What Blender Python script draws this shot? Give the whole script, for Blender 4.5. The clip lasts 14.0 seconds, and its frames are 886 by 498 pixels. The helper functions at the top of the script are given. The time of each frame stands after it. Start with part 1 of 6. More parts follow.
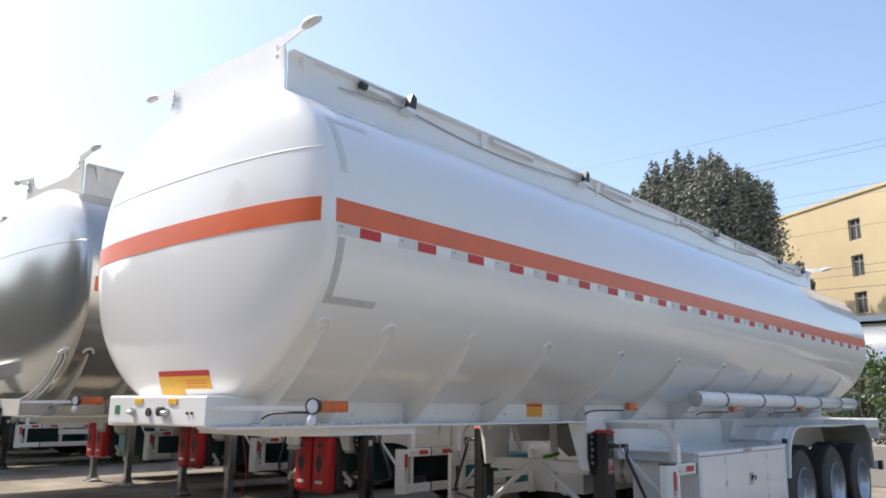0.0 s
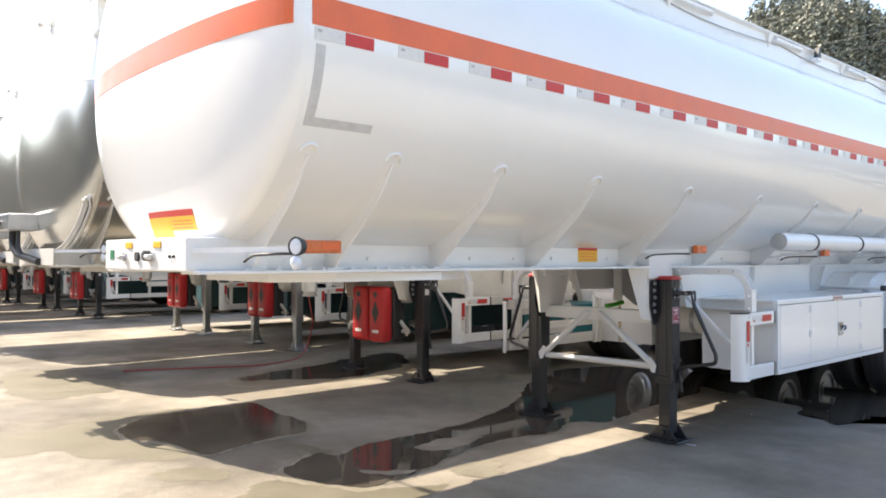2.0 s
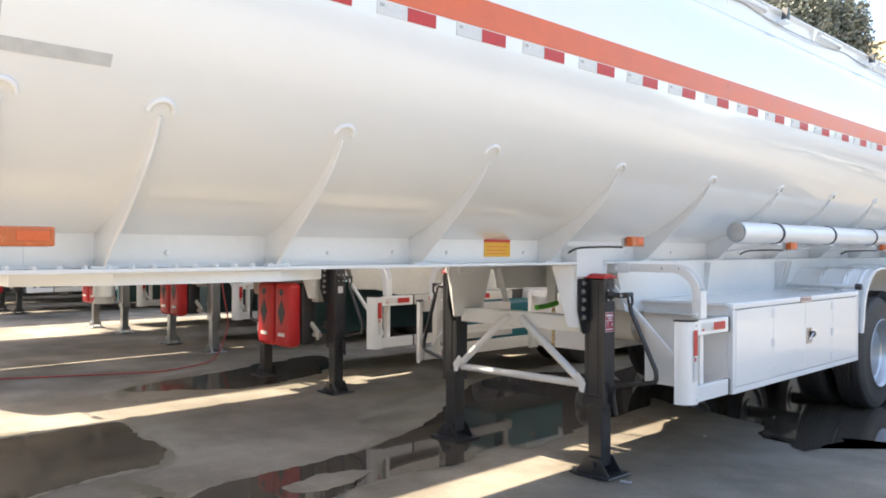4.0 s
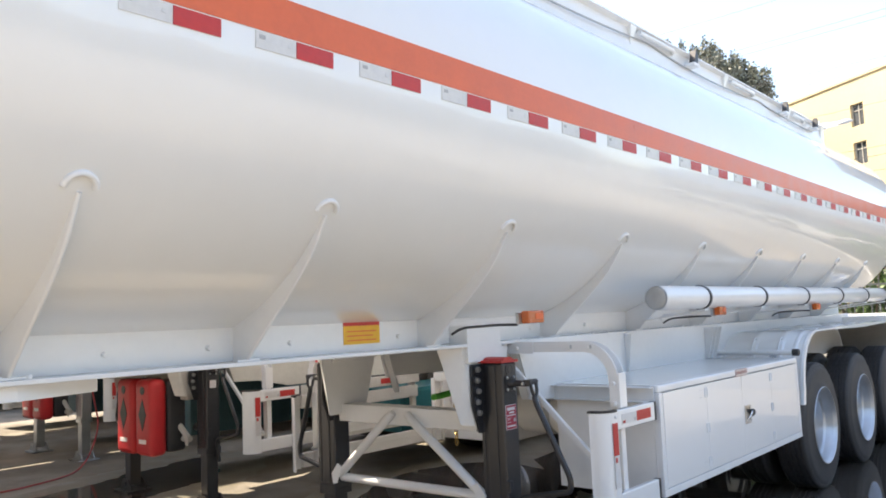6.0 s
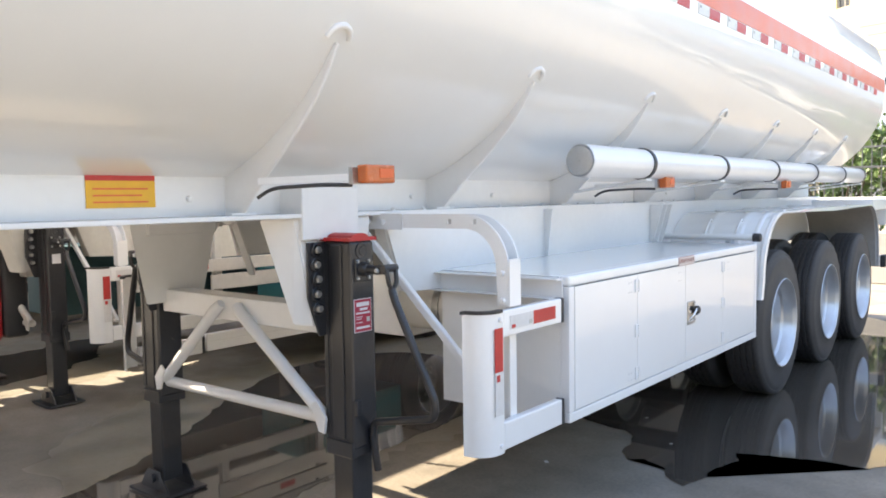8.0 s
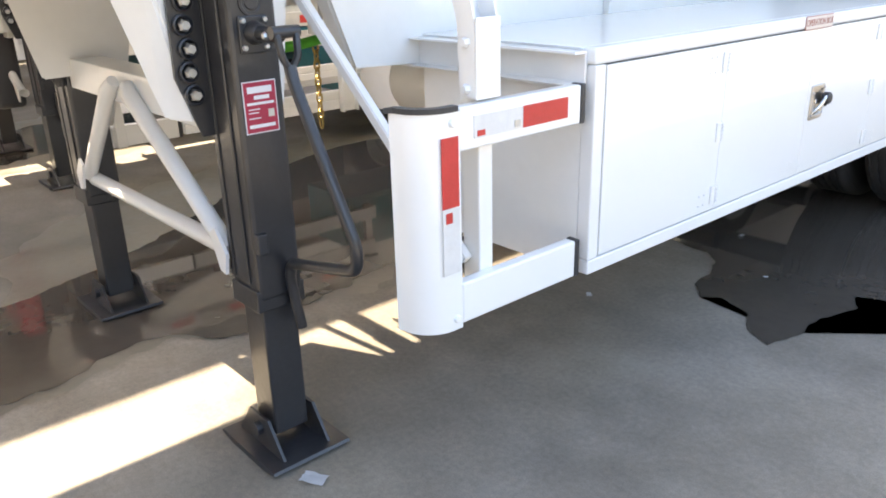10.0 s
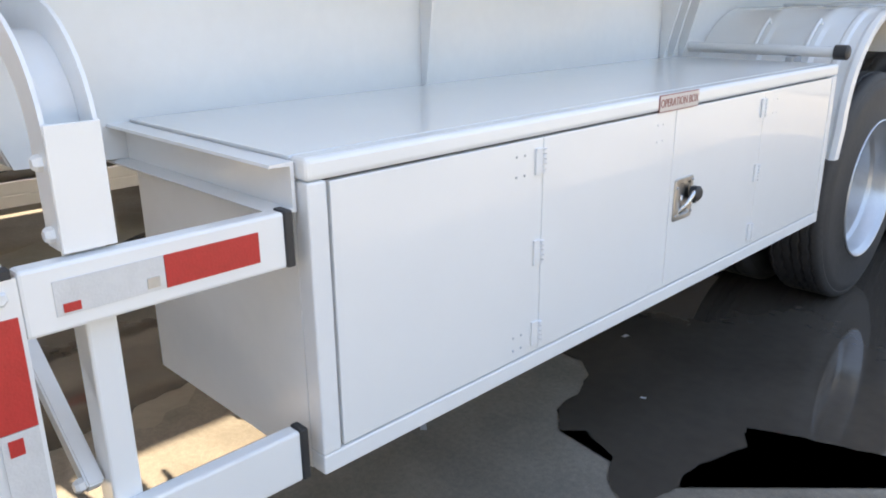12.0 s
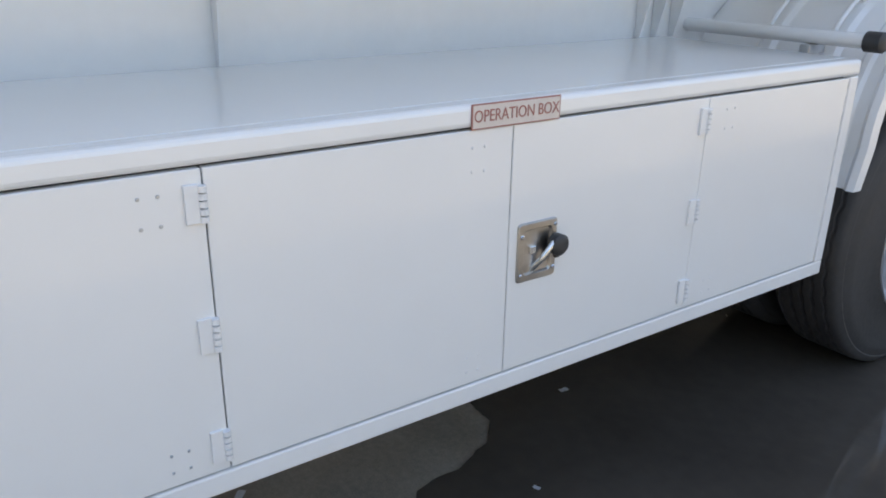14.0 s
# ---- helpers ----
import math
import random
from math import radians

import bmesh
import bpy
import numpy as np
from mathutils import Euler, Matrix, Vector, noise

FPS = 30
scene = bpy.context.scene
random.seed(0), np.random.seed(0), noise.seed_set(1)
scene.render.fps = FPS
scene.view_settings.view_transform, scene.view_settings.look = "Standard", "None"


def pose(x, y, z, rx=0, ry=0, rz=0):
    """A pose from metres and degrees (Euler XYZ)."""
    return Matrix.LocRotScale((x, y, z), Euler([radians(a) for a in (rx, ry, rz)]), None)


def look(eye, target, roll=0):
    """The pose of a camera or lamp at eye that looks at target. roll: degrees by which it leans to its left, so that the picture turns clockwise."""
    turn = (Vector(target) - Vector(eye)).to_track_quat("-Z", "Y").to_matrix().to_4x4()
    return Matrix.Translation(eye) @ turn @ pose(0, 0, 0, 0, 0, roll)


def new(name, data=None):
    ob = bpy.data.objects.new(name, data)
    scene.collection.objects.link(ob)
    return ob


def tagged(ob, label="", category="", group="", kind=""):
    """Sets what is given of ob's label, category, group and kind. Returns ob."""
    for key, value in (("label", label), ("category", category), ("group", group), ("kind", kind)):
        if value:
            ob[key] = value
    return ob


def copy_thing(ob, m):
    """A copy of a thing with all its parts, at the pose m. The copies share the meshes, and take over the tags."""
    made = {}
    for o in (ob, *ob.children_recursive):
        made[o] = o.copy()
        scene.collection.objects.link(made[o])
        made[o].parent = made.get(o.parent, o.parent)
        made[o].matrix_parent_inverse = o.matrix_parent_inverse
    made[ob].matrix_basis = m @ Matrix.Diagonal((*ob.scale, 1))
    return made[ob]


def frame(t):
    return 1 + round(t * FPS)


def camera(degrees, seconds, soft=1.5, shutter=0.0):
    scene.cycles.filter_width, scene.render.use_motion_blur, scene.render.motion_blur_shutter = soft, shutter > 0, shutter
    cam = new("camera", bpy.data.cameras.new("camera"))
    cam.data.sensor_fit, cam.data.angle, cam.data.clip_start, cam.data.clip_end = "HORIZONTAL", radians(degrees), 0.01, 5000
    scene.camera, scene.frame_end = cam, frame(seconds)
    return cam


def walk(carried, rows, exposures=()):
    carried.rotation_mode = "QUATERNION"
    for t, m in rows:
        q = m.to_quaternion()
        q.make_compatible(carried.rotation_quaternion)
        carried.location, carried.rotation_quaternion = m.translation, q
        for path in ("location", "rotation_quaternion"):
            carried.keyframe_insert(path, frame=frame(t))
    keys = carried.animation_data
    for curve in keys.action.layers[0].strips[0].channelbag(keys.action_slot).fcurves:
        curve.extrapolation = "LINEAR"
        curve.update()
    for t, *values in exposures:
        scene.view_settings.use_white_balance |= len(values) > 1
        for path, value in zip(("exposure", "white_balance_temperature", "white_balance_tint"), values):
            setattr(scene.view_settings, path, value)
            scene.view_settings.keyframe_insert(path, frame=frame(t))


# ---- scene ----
cam = camera(59.6, 14.0, 1.8)
PATH = [
    (0, (4.084, -2.678, 1.453), (2.792, -1.203, 1.849), 0.55),
    (0.5, (4.039, -2.492, 1.423), (2.714, -1.019, 1.697), 0.6),
    (1, (3.971, -2.341, 1.415), (2.673, -0.827, 1.571), -1.25),
    (1.5, (3.944, -2.157, 1.399), (2.606, -0.671, 1.466), -0.8),
    (2, (3.891, -1.919, 1.393), (2.409, -0.577, 1.417), 0.05),
    (2.5, (3.716, -1.671, 1.39), (2.21, -0.355, 1.387), 0.15),
    (3, (3.592, -1.365, 1.379), (2.136, 0.007, 1.351), -0.2),
    (3.2, (3.571, -1.228, 1.382), (2.108, 0.135, 1.34), 1.55),
    (5.3, (3.232, -0.113, 1.458), (1.851, 1.328, 1.567), -2.45),
    (5.5, (3.198, -0.044, 1.461), (1.819, 1.395, 1.624), -1.75),
    (6, (3.079, 0.181, 1.459), (1.768, 1.68, 1.642), -2.45),
    (6.5, (3.002, 0.455, 1.419), (1.747, 2.01, 1.484), -1.75),
    (7, (2.904, 0.756, 1.415), (1.637, 2.303, 1.401), -1.45),
    (7.5, (2.754, 1.027, 1.414), (1.554, 2.627, 1.367), -2.1),
    (8, (2.713, 1.377, 1.381), (1.448, 2.921, 1.25), -0.95),
    (8.2, (2.716, 1.514, 1.388), (1.353, 2.953, 1.123), 1.35),
    (10.3, (2.296, 2.6, 1.279), (0.878, 3.813, 0.558), -1.2),
    (10.5, (2.255, 2.682, 1.282), (0.829, 3.892, 0.574), -0.7),
    (11, (2.173, 2.871, 1.304), (0.78, 4.176, 0.706), -1.0),
    (11.5, (2.153, 3.014, 1.297), (0.788, 4.334, 0.669), -2.3),
    (12, (2.212, 3.278, 1.31), (0.857, 4.613, 0.69), -0.6),
    (12.5, (2.247, 3.522, 1.311), (0.886, 4.847, 0.685), -1.6),
    (13, (2.212, 3.818, 1.325), (0.864, 5.173, 0.738), -0.2),
    (13.3, (2.185, 3.954, 1.302), (0.776, 5.24, 0.703), -1.0),
    (13.5, (2.235, 4.041, 1.318), (0.731, 5.199, 0.688), -0.7),
    (14, (2.238, 4.248, 1.307), (0.704, 5.312, 0.59), 0.8),
]
walk(cam, [(t, look(eye, target, roll)) for t, eye, target, roll in PATH], [(0, 1.02, 6670, 11), (1, 1.52, 6940, 11), (2, 1.99, 7100, 11), (3, 2.27, 7180, 11), (5.5, 2.21, 7330, 12), (6, 2.04, 7300, 12), (6.5, 2.11, 7300, 12), (7.2, 2.31, 7330, 12), (8, 2.47, 7460, 12), (10.5, 3.04, 7760, 12), (11, 2.75, 7740, 12), (12, 2.42, 7820, 12), (13.5, 2.06, 7810, 12), (14, 2.02, 7830, 12)])

# ---------- light ----------
SUN_TO = Vector((-0.80, -0.25, 1.0)).normalized()
world = bpy.data.worlds.new("world")
scene.world = world
world.use_nodes = True
wn, wl = world.node_tree.nodes, world.node_tree.links
sky = wn.new("ShaderNodeTexSky")
sky.sky_type = "NISHITA"
sky.sun_disc = False
sky.sun_elevation = math.asin(SUN_TO.z)
sky.sun_rotation = math.atan2(SUN_TO.x, SUN_TO.y)
sky.air_density, sky.dust_density, sky.ozone_density = 1.0, 1.7, 1.2
wl.new(sky.outputs[0], wn["Background"].inputs[0])
wn["Background"].inputs[1].default_value = 0.130
sun_data = bpy.data.lights.new("sun", "SUN")
sun_data.energy, sun_data.angle, sun_data.color = 2.95, radians(0.55), (1.0, 0.93, 0.81)
sun = new("sun", sun_data)
sun.matrix_world = look((-20, -10, 30), Vector((-20, -10, 30)) - SUN_TO)


# ---------- materials ----------
def mat(name, color, rough=0.5, metal=0.0, vary=0.12, scale=6.0, bump=0.0, bscale=60.0, coat=0.0, rvary=0.1, spec=0.5, emit=None, island=0.0, crough=0.06):
    m = bpy.data.materials.new(name)
    m.use_nodes = True
    n, l = m.node_tree.nodes, m.node_tree.links
    b = n["Principled BSDF"]
    b.inputs["Metallic"].default_value = metal
    b.inputs["Coat Weight"].default_value = coat
    b.inputs["Coat Roughness"].default_value = crough
    b.inputs["Specular IOR Level"].default_value = spec
    tc = n.new("ShaderNodeTexCoord")
    big = n.new("ShaderNodeTexNoise")
    big.inputs["Scale"].default_value = scale
    big.inputs["Detail"].default_value = 6.0
    fine = n.new("ShaderNodeTexNoise")
    fine.inputs["Scale"].default_value = scale * 9
    fine.inputs["Detail"].default_value = 4.0
    l.new(tc.outputs["Object"], big.inputs["Vector"])
    l.new(tc.outputs["Object"], fine.inputs["Vector"])
    both = n.new("ShaderNodeMath")
    both.operation = "MULTIPLY_ADD"
    both.inputs[1].default_value = 0.45
    l.new(fine.outputs["Fac"], both.inputs[0])
    l.new(big.outputs["Fac"], both.inputs[2])
    ramp = n.new("ShaderNodeMapRange")
    ramp.inputs["From Min"].default_value, ramp.inputs["From Max"].default_value = 0.30, 1.10
    ramp.inputs["To Min"].default_value, ramp.inputs["To Max"].default_value = 1.0 - vary, 1.0 + vary * 0.5
    l.new(both.outputs[0], ramp.inputs["Value"])
    mul = n.new("ShaderNodeMix")
    mul.data_type, mul.blend_type = "RGBA", "MULTIPLY"
    mul.inputs["Factor"].default_value = 1.0
    mul.inputs["A"].default_value = (*color, 1)
    l.new(ramp.outputs["Result"], mul.inputs["B"])
    out = mul.outputs["Result"]
    if island:
        info = n.new("ShaderNodeNewGeometry")
        rr = n.new("ShaderNodeMapRange")
        rr.inputs["To Min"].default_value, rr.inputs["To Max"].default_value = 1 - island, 1 + island
        l.new(info.outputs["Random Per Island"], rr.inputs["Value"])
        m2 = n.new("ShaderNodeMix")
        m2.data_type, m2.blend_type = "RGBA", "MULTIPLY"
        m2.inputs["Factor"].default_value = 1.0
        l.new(out, m2.inputs["A"])
        l.new(rr.outputs["Result"], m2.inputs["B"])
        out = m2.outputs["Result"]
    l.new(out, b.inputs["Base Color"])
    rm = n.new("ShaderNodeMapRange")
    rm.inputs["From Min"].default_value, rm.inputs["From Max"].default_value = 0.3, 0.7
    rm.inputs["To Min"].default_value, rm.inputs["To Max"].default_value = max(0.02, rough - rvary * rough), min(1, rough + rvary)
    l.new(big.outputs["Fac"], rm.inputs["Value"])
    l.new(rm.outputs["Result"], b.inputs["Roughness"])
    if bump:
        bn = n.new("ShaderNodeTexNoise")
        bn.inputs["Scale"].default_value = bscale
        bn.inputs["Detail"].default_value = 5.0
        l.new(tc.outputs["Object"], bn.inputs["Vector"])
        bp = n.new("ShaderNodeBump")
        bp.inputs["Strength"].default_value = bump
        bp.inputs["Distance"].default_value = 0.01
        l.new(bn.outputs["Fac"], bp.inputs["Height"])
        l.new(bp.outputs["Normal"], b.inputs["Normal"])
        if coat:
            l.new(bp.outputs["Normal"], b.inputs["Coat Normal"])
    if emit:
        b.inputs["Emission Color"].default_value = (*color, 1)
        b.inputs["Emission Strength"].default_value = emit
    return m


WHITE = mat("white_gloss_paint", (0.82, 0.82, 0.805), 0.30, vary=0.045, scale=0.9, bump=0.013, bscale=2.0, coat=0.85, rvary=0.0, crough=0.035)
FRAME_WHITE = mat("white_chassis_paint", (0.82, 0.82, 0.81), 0.36, vary=0.07, scale=3, bump=0.02, bscale=9, coat=0.5, rvary=0.0, crough=0.08)
OLD_WHITE = mat("dusty_white_paint", (0.62, 0.60, 0.55), 0.5, vary=0.2, scale=3, bump=0.08, bscale=60)
SILVER = mat("polished_aluminium", (0.52, 0.51, 0.475), 0.19, metal=0.74, vary=0.10, scale=2.5, bump=0.012, bscale=3, rvary=0.0)
STEEL = mat("galvanised_steel", (0.52, 0.54, 0.56), 0.34, metal=1.0, vary=0.2, scale=14, bump=0.05)
RIM = mat("aluminium_rim_paint", (0.62, 0.63, 0.64), 0.32, metal=0.72, vary=0.12, scale=9)
GOLD = mat("yellow_zinc_plate", (0.50, 0.36, 0.13), 0.3, metal=0.9, vary=0.2, scale=30)
STICKER = mat("crimson_sticker", (0.40, 0.025, 0.055), 0.4, vary=0.12, scale=30)
SCRAP = mat("white_plastic_scrap", (0.70, 0.72, 0.75), 0.45, vary=0.2, scale=30)
PRESSED = mat("pressed_stainless_steel", (0.50, 0.48, 0.45), 0.30, metal=1.0, vary=0.25, scale=18, bump=0.05, bscale=50)
CHROME = mat("chrome_plate", (0.75, 0.75, 0.74), 0.12, metal=1.0, vary=0.1, scale=20)
BLACK = mat("black_leg_paint", (0.026, 0.026, 0.029), 0.34, vary=0.35, scale=9, bump=0.08, bscale=40, coat=0.25)
def tread_relief(m, lugs, inner, outer):
    """Cross grooves on the tread of a wheel that turns about x."""
    n, l = m.node_tree.nodes, m.node_tree.links
    b = n["Principled BSDF"]
    tc, sep = n.new("ShaderNodeTexCoord"), n.new("ShaderNodeSeparateXYZ")
    l.new(tc.outputs["Object"], sep.inputs[0])
    def calc(op, a, c=None, k=0.0):
        t = n.new("ShaderNodeMath")
        t.operation = op
        l.new(a, t.inputs[0])
        if c is not None:
            l.new(c, t.inputs[1])
        else:
            t.inputs[1].default_value = k
        return t.outputs[0]
    turn = calc("MULTIPLY", calc("ARCTAN2", sep.outputs["Z"], sep.outputs["Y"]), k=lugs)
    skew = calc("MULTIPLY", sep.outputs["X"], k=60.0)
    wave = calc("GREATER_THAN", calc("SINE", calc("ADD", turn, skew)), k=-0.55)
    r2 = calc("ADD", calc("MULTIPLY", sep.outputs["Y"], sep.outputs["Y"]), calc("MULTIPLY", sep.outputs["Z"], sep.outputs["Z"]))
    mask = n.new("ShaderNodeMapRange")
    mask.inputs["From Min"].default_value, mask.inputs["From Max"].default_value = inner ** 2, outer ** 2
    l.new(r2, mask.inputs["Value"])
    bp = n.new("ShaderNodeBump")
    bp.inputs["Strength"].default_value, bp.inputs["Distance"].default_value = 0.45, 0.004
    l.new(calc("MULTIPLY", wave, mask.outputs["Result"]), bp.inputs["Height"])
    old = b.inputs["Normal"].links
    if old:
        l.new(old[0].from_socket, bp.inputs["Normal"])
    l.new(bp.outputs["Normal"], b.inputs["Normal"])
    return m


RUBBER = tread_relief(mat("tyre_rubber", (0.062, 0.058, 0.056), 0.62, vary=0.35, scale=7, bump=0.1, bscale=70, spec=0.4), 64, 0.462, 0.49)
PLASTIC = mat("black_plastic", (0.036, 0.036, 0.038), 0.45, vary=0.25, scale=20)
ORANGE = mat("orange_reflective_film", (0.74, 0.140, 0.040), 0.30, vary=0.14, scale=5, bump=0.04, bscale=160)
RED = mat("red_reflective_tape", (0.56, 0.035, 0.03), 0.36, vary=0.18, scale=40, bump=0.1, bscale=240)
TAPE = mat("white_reflective_tape", (0.68, 0.67, 0.65), 0.33, vary=0.12, scale=40, bump=0.1, bscale=240)
GREY_FILM = mat("grey_adhesive_residue", (0.54, 0.54, 0.53), 0.5, vary=0.2, scale=30)
AMBER = mat("amber_lens", (0.58, 0.125, 0.025), 0.2, vary=0.15, scale=40, bump=0.2, bscale=150, coat=0.5)
LENS = mat("clear_lamp_lens", (0.72, 0.75, 0.80), 0.12, vary=0.2, scale=60, coat=0.6)
YELLOW = mat("yellow_sticker", (0.80, 0.44, 0.035), 0.4, vary=0.12, scale=30)
CAP_RED = mat("red_cap_paint", (0.50, 0.03, 0.03), 0.4, vary=0.2, scale=20)
RED_BOX = mat("red_moulded_plastic", (0.52, 0.025, 0.03), 0.35, vary=0.15, scale=8, bump=0.05)
GREEN = mat("green_sticker", (0.02, 0.19, 0.09), 0.45, vary=0.2, scale=40)
TEAL = mat("teal_painted_sheet", (0.019, 0.158, 0.180), 0.4, vary=0.3, scale=5)
LIME = mat("lime_plastic", (0.10, 0.55, 0.06), 0.4, vary=0.2, scale=10)
HOSE = mat("red_air_hose", (0.40, 0.05, 0.05), 0.45, vary=0.15, scale=12)
INK = mat("sign_ink_red", (0.40, 0.16, 0.13), 0.5, vary=0.15, scale=60)
SIGN = mat("sign_plate_pale", (0.70, 0.62, 0.56), 0.45, vary=0.1, scale=40)
PRINT = mat("white_print", (0.75, 0.72, 0.72), 0.5, vary=0.05, scale=40)
PALE_FILM = mat("faint_adhesive_residue", (0.66, 0.66, 0.65), 0.45, vary=0.12, scale=30)
CABLE_GREY = mat("grey_cable", (0.42, 0.42, 0.42), 0.5)
# the white fender's inside as it looks in shade
FENDER_SHADE = mat("fender_shade_grey", (0.40, 0.385, 0.36), 0.45, vary=0.25, scale=4, bump=0.1, bscale=30)
CREAM = mat("cream_render", (0.55, 0.455, 0.29), 0.85, vary=0.14, scale=0.5, bump=0.15, bscale=3)
WALL_C = mat("pale_concrete_wall", (0.44, 0.42, 0.375), 0.85, vary=0.2, scale=1.5, bump=0.2, bscale=15)
GLASS = mat("dark_window_glass", (0.10, 0.11, 0.12), 0.1, vary=0.3, scale=1)
BARK = mat("bark", (0.12, 0.09, 0.06), 0.9, vary=0.3, scale=4, bump=0.3)
LEAF = mat("tree_leaves", (0.140, 0.148, 0.098), 0.6, vary=0.25, scale=2, island=0.35)
POPLAR_LEAF = mat("poplar_leaves", (0.185, 0.195, 0.15), 0.5, vary=0.25, scale=2, island=0.4)
LEAF2 = mat("shrub_leaves", (0.10, 0.16, 0.045), 0.5, vary=0.2, scale=3, island=0.4)
DARKSTEEL = mat("dark_fence_steel", (0.15, 0.155, 0.15), 0.5, metal=0.5, vary=0.3, scale=10)
WIRE = mat("cable_black", (0.10, 0.10, 0.11), 0.5)
DAMP = mat("damp_concrete", (0.205, 0.182, 0.138), 0.40, vary=0.35, scale=3.0, bump=0.12, bscale=45, rvary=0.25)
MUD = mat("olive_mud", (0.122, 0.107, 0.071), 0.6, vary=0.4, scale=2.5, bump=0.15, bscale=40)
SHALLOW = mat("thin_murky_water", (0.066, 0.056, 0.045), 0.07, vary=0.4, scale=3.0, rvary=0.05, spec=0.45)
TEAL_DARK = mat("weathered_teal_board", (0.045, 0.115, 0.135), 0.5, vary=0.3, scale=4)
WATER = mat("standing_water_on_concrete", (0.074, 0.063, 0.052), 0.03, vary=0.35, scale=2.2, rvary=0.02, spec=0.5)


def ground_material():
    m = bpy.data.materials.new("yard_concrete")
    m.use_nodes = True
    n, l = m.node_tree.nodes, m.node_tree.links
    b = n["Principled BSDF"]
    tc = n.new("ShaderNodeTexCoord")
    def noise_at(scale, detail=6.0, rough=0.55):
        t = n.new("ShaderNodeTexNoise")
        t.inputs["Scale"].default_value, t.inputs["Detail"].default_value, t.inputs["Roughness"].default_value = scale, detail, rough
        l.new(tc.outputs["Object"], t.inputs["Vector"])
        return t.outputs["Fac"]
    def ramped(src, a, bb, c0, c1):
        r = n.new("ShaderNodeMapRange")
        for k, v in zip(("From Min", "From Max", "To Min", "To Max"), (a, bb, c0, c1)):
            r.inputs[k].default_value = v
        l.new(src, r.inputs["Value"])
        return r.outputs["Result"]
    def times(a, bb):
        t = n.new("ShaderNodeMath")
        t.operation = "MULTIPLY"
        l.new(a, t.inputs[0])
        l.new(bb, t.inputs[1])
        return t.outputs[0]
    stain = ramped(noise_at(0.5, 8, 0.62), 0.36, 0.60, 0.60, 1.14)
    patch = ramped(noise_at(2.3, 7, 0.6), 0.34, 0.66, 0.91, 1.06)
    grain = ramped(noise_at(55, 4), 0.3, 0.7, 0.86, 1.1)
    fleck = ramped(noise_at(260, 2), 0.35, 0.65, 0.85, 1.1)
    total = times(times(stain, patch), times(grain, fleck))
    # mud washed out over the open front, plus an even dimming of sunlit concrete
    place = n.new("ShaderNodeSeparateXYZ")
    l.new(tc.outputs["Object"], place.inputs[0])
    spread = times(ramped(place.outputs["Y"], 0.9, 2.2, 1.0, 0.0), ramped(place.outputs["X"], -0.6, 0.4, 1.0, 0.0))
    mud = times(ramped(noise_at(0.62, 9, 0.62), 0.45, 0.56, 0.14, 0.5), spread)
    mud_and_dimming = n.new("ShaderNodeMath")
    mud_and_dimming.operation = "SUBTRACT"
    mud_and_dimming.inputs[0].default_value = 1.0
    l.new(mud, mud_and_dimming.inputs[1])
    total = times(total, mud_and_dimming.outputs[0])
    mix = n.new("ShaderNodeMix")
    mix.data_type, mix.blend_type = "RGBA", "MULTIPLY"
    mix.inputs["Factor"].default_value = 1.0
    tone = n.new("ShaderNodeMix")
    tone.data_type = "RGBA"
    tone.inputs["A"].default_value = (0.298, 0.261, 0.212, 1)
    tone.inputs["B"].default_value = (0.205, 0.1745, 0.133, 1)
    l.new(ramped(noise_at(0.8, 7, 0.6), 0.43, 0.58, 0.0, 0.95), tone.inputs["Factor"])
    # paler away from the wet corner, out of view: added to bounce light
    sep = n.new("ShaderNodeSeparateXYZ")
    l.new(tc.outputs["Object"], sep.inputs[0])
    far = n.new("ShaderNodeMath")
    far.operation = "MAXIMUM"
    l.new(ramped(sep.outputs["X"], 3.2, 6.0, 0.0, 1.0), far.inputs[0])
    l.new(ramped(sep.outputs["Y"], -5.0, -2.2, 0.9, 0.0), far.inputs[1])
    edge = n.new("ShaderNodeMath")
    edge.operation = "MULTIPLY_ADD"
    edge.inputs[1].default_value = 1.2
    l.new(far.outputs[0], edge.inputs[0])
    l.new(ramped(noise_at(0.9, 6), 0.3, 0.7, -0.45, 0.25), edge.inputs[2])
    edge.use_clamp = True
    pale_bounce = n.new("ShaderNodeMix")
    pale_bounce.data_type = "RGBA"
    pale_bounce.inputs["B"].default_value = (0.41, 0.385, 0.33, 1)
    l.new(tone.outputs["Result"], pale_bounce.inputs["A"])
    l.new(edge.outputs[0], pale_bounce.inputs["Factor"])
    l.new(pale_bounce.outputs["Result"], mix.inputs["A"])
    l.new(total, mix.inputs["B"])
    l.new(mix.outputs["Result"], b.inputs["Base Color"])
    l.new(ramped(noise_at(1.1, 6), 0.35, 0.6, 0.55, 0.85), b.inputs["Roughness"])
    bp = n.new("ShaderNodeBump")
    bp.inputs["Strength"].default_value, bp.inputs["Distance"].default_value = 0.25, 0.006
    l.new(noise_at(40, 6, 0.7), bp.inputs["Height"])
    l.new(bp.outputs["Normal"], b.inputs["Normal"])
    return m


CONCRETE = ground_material()


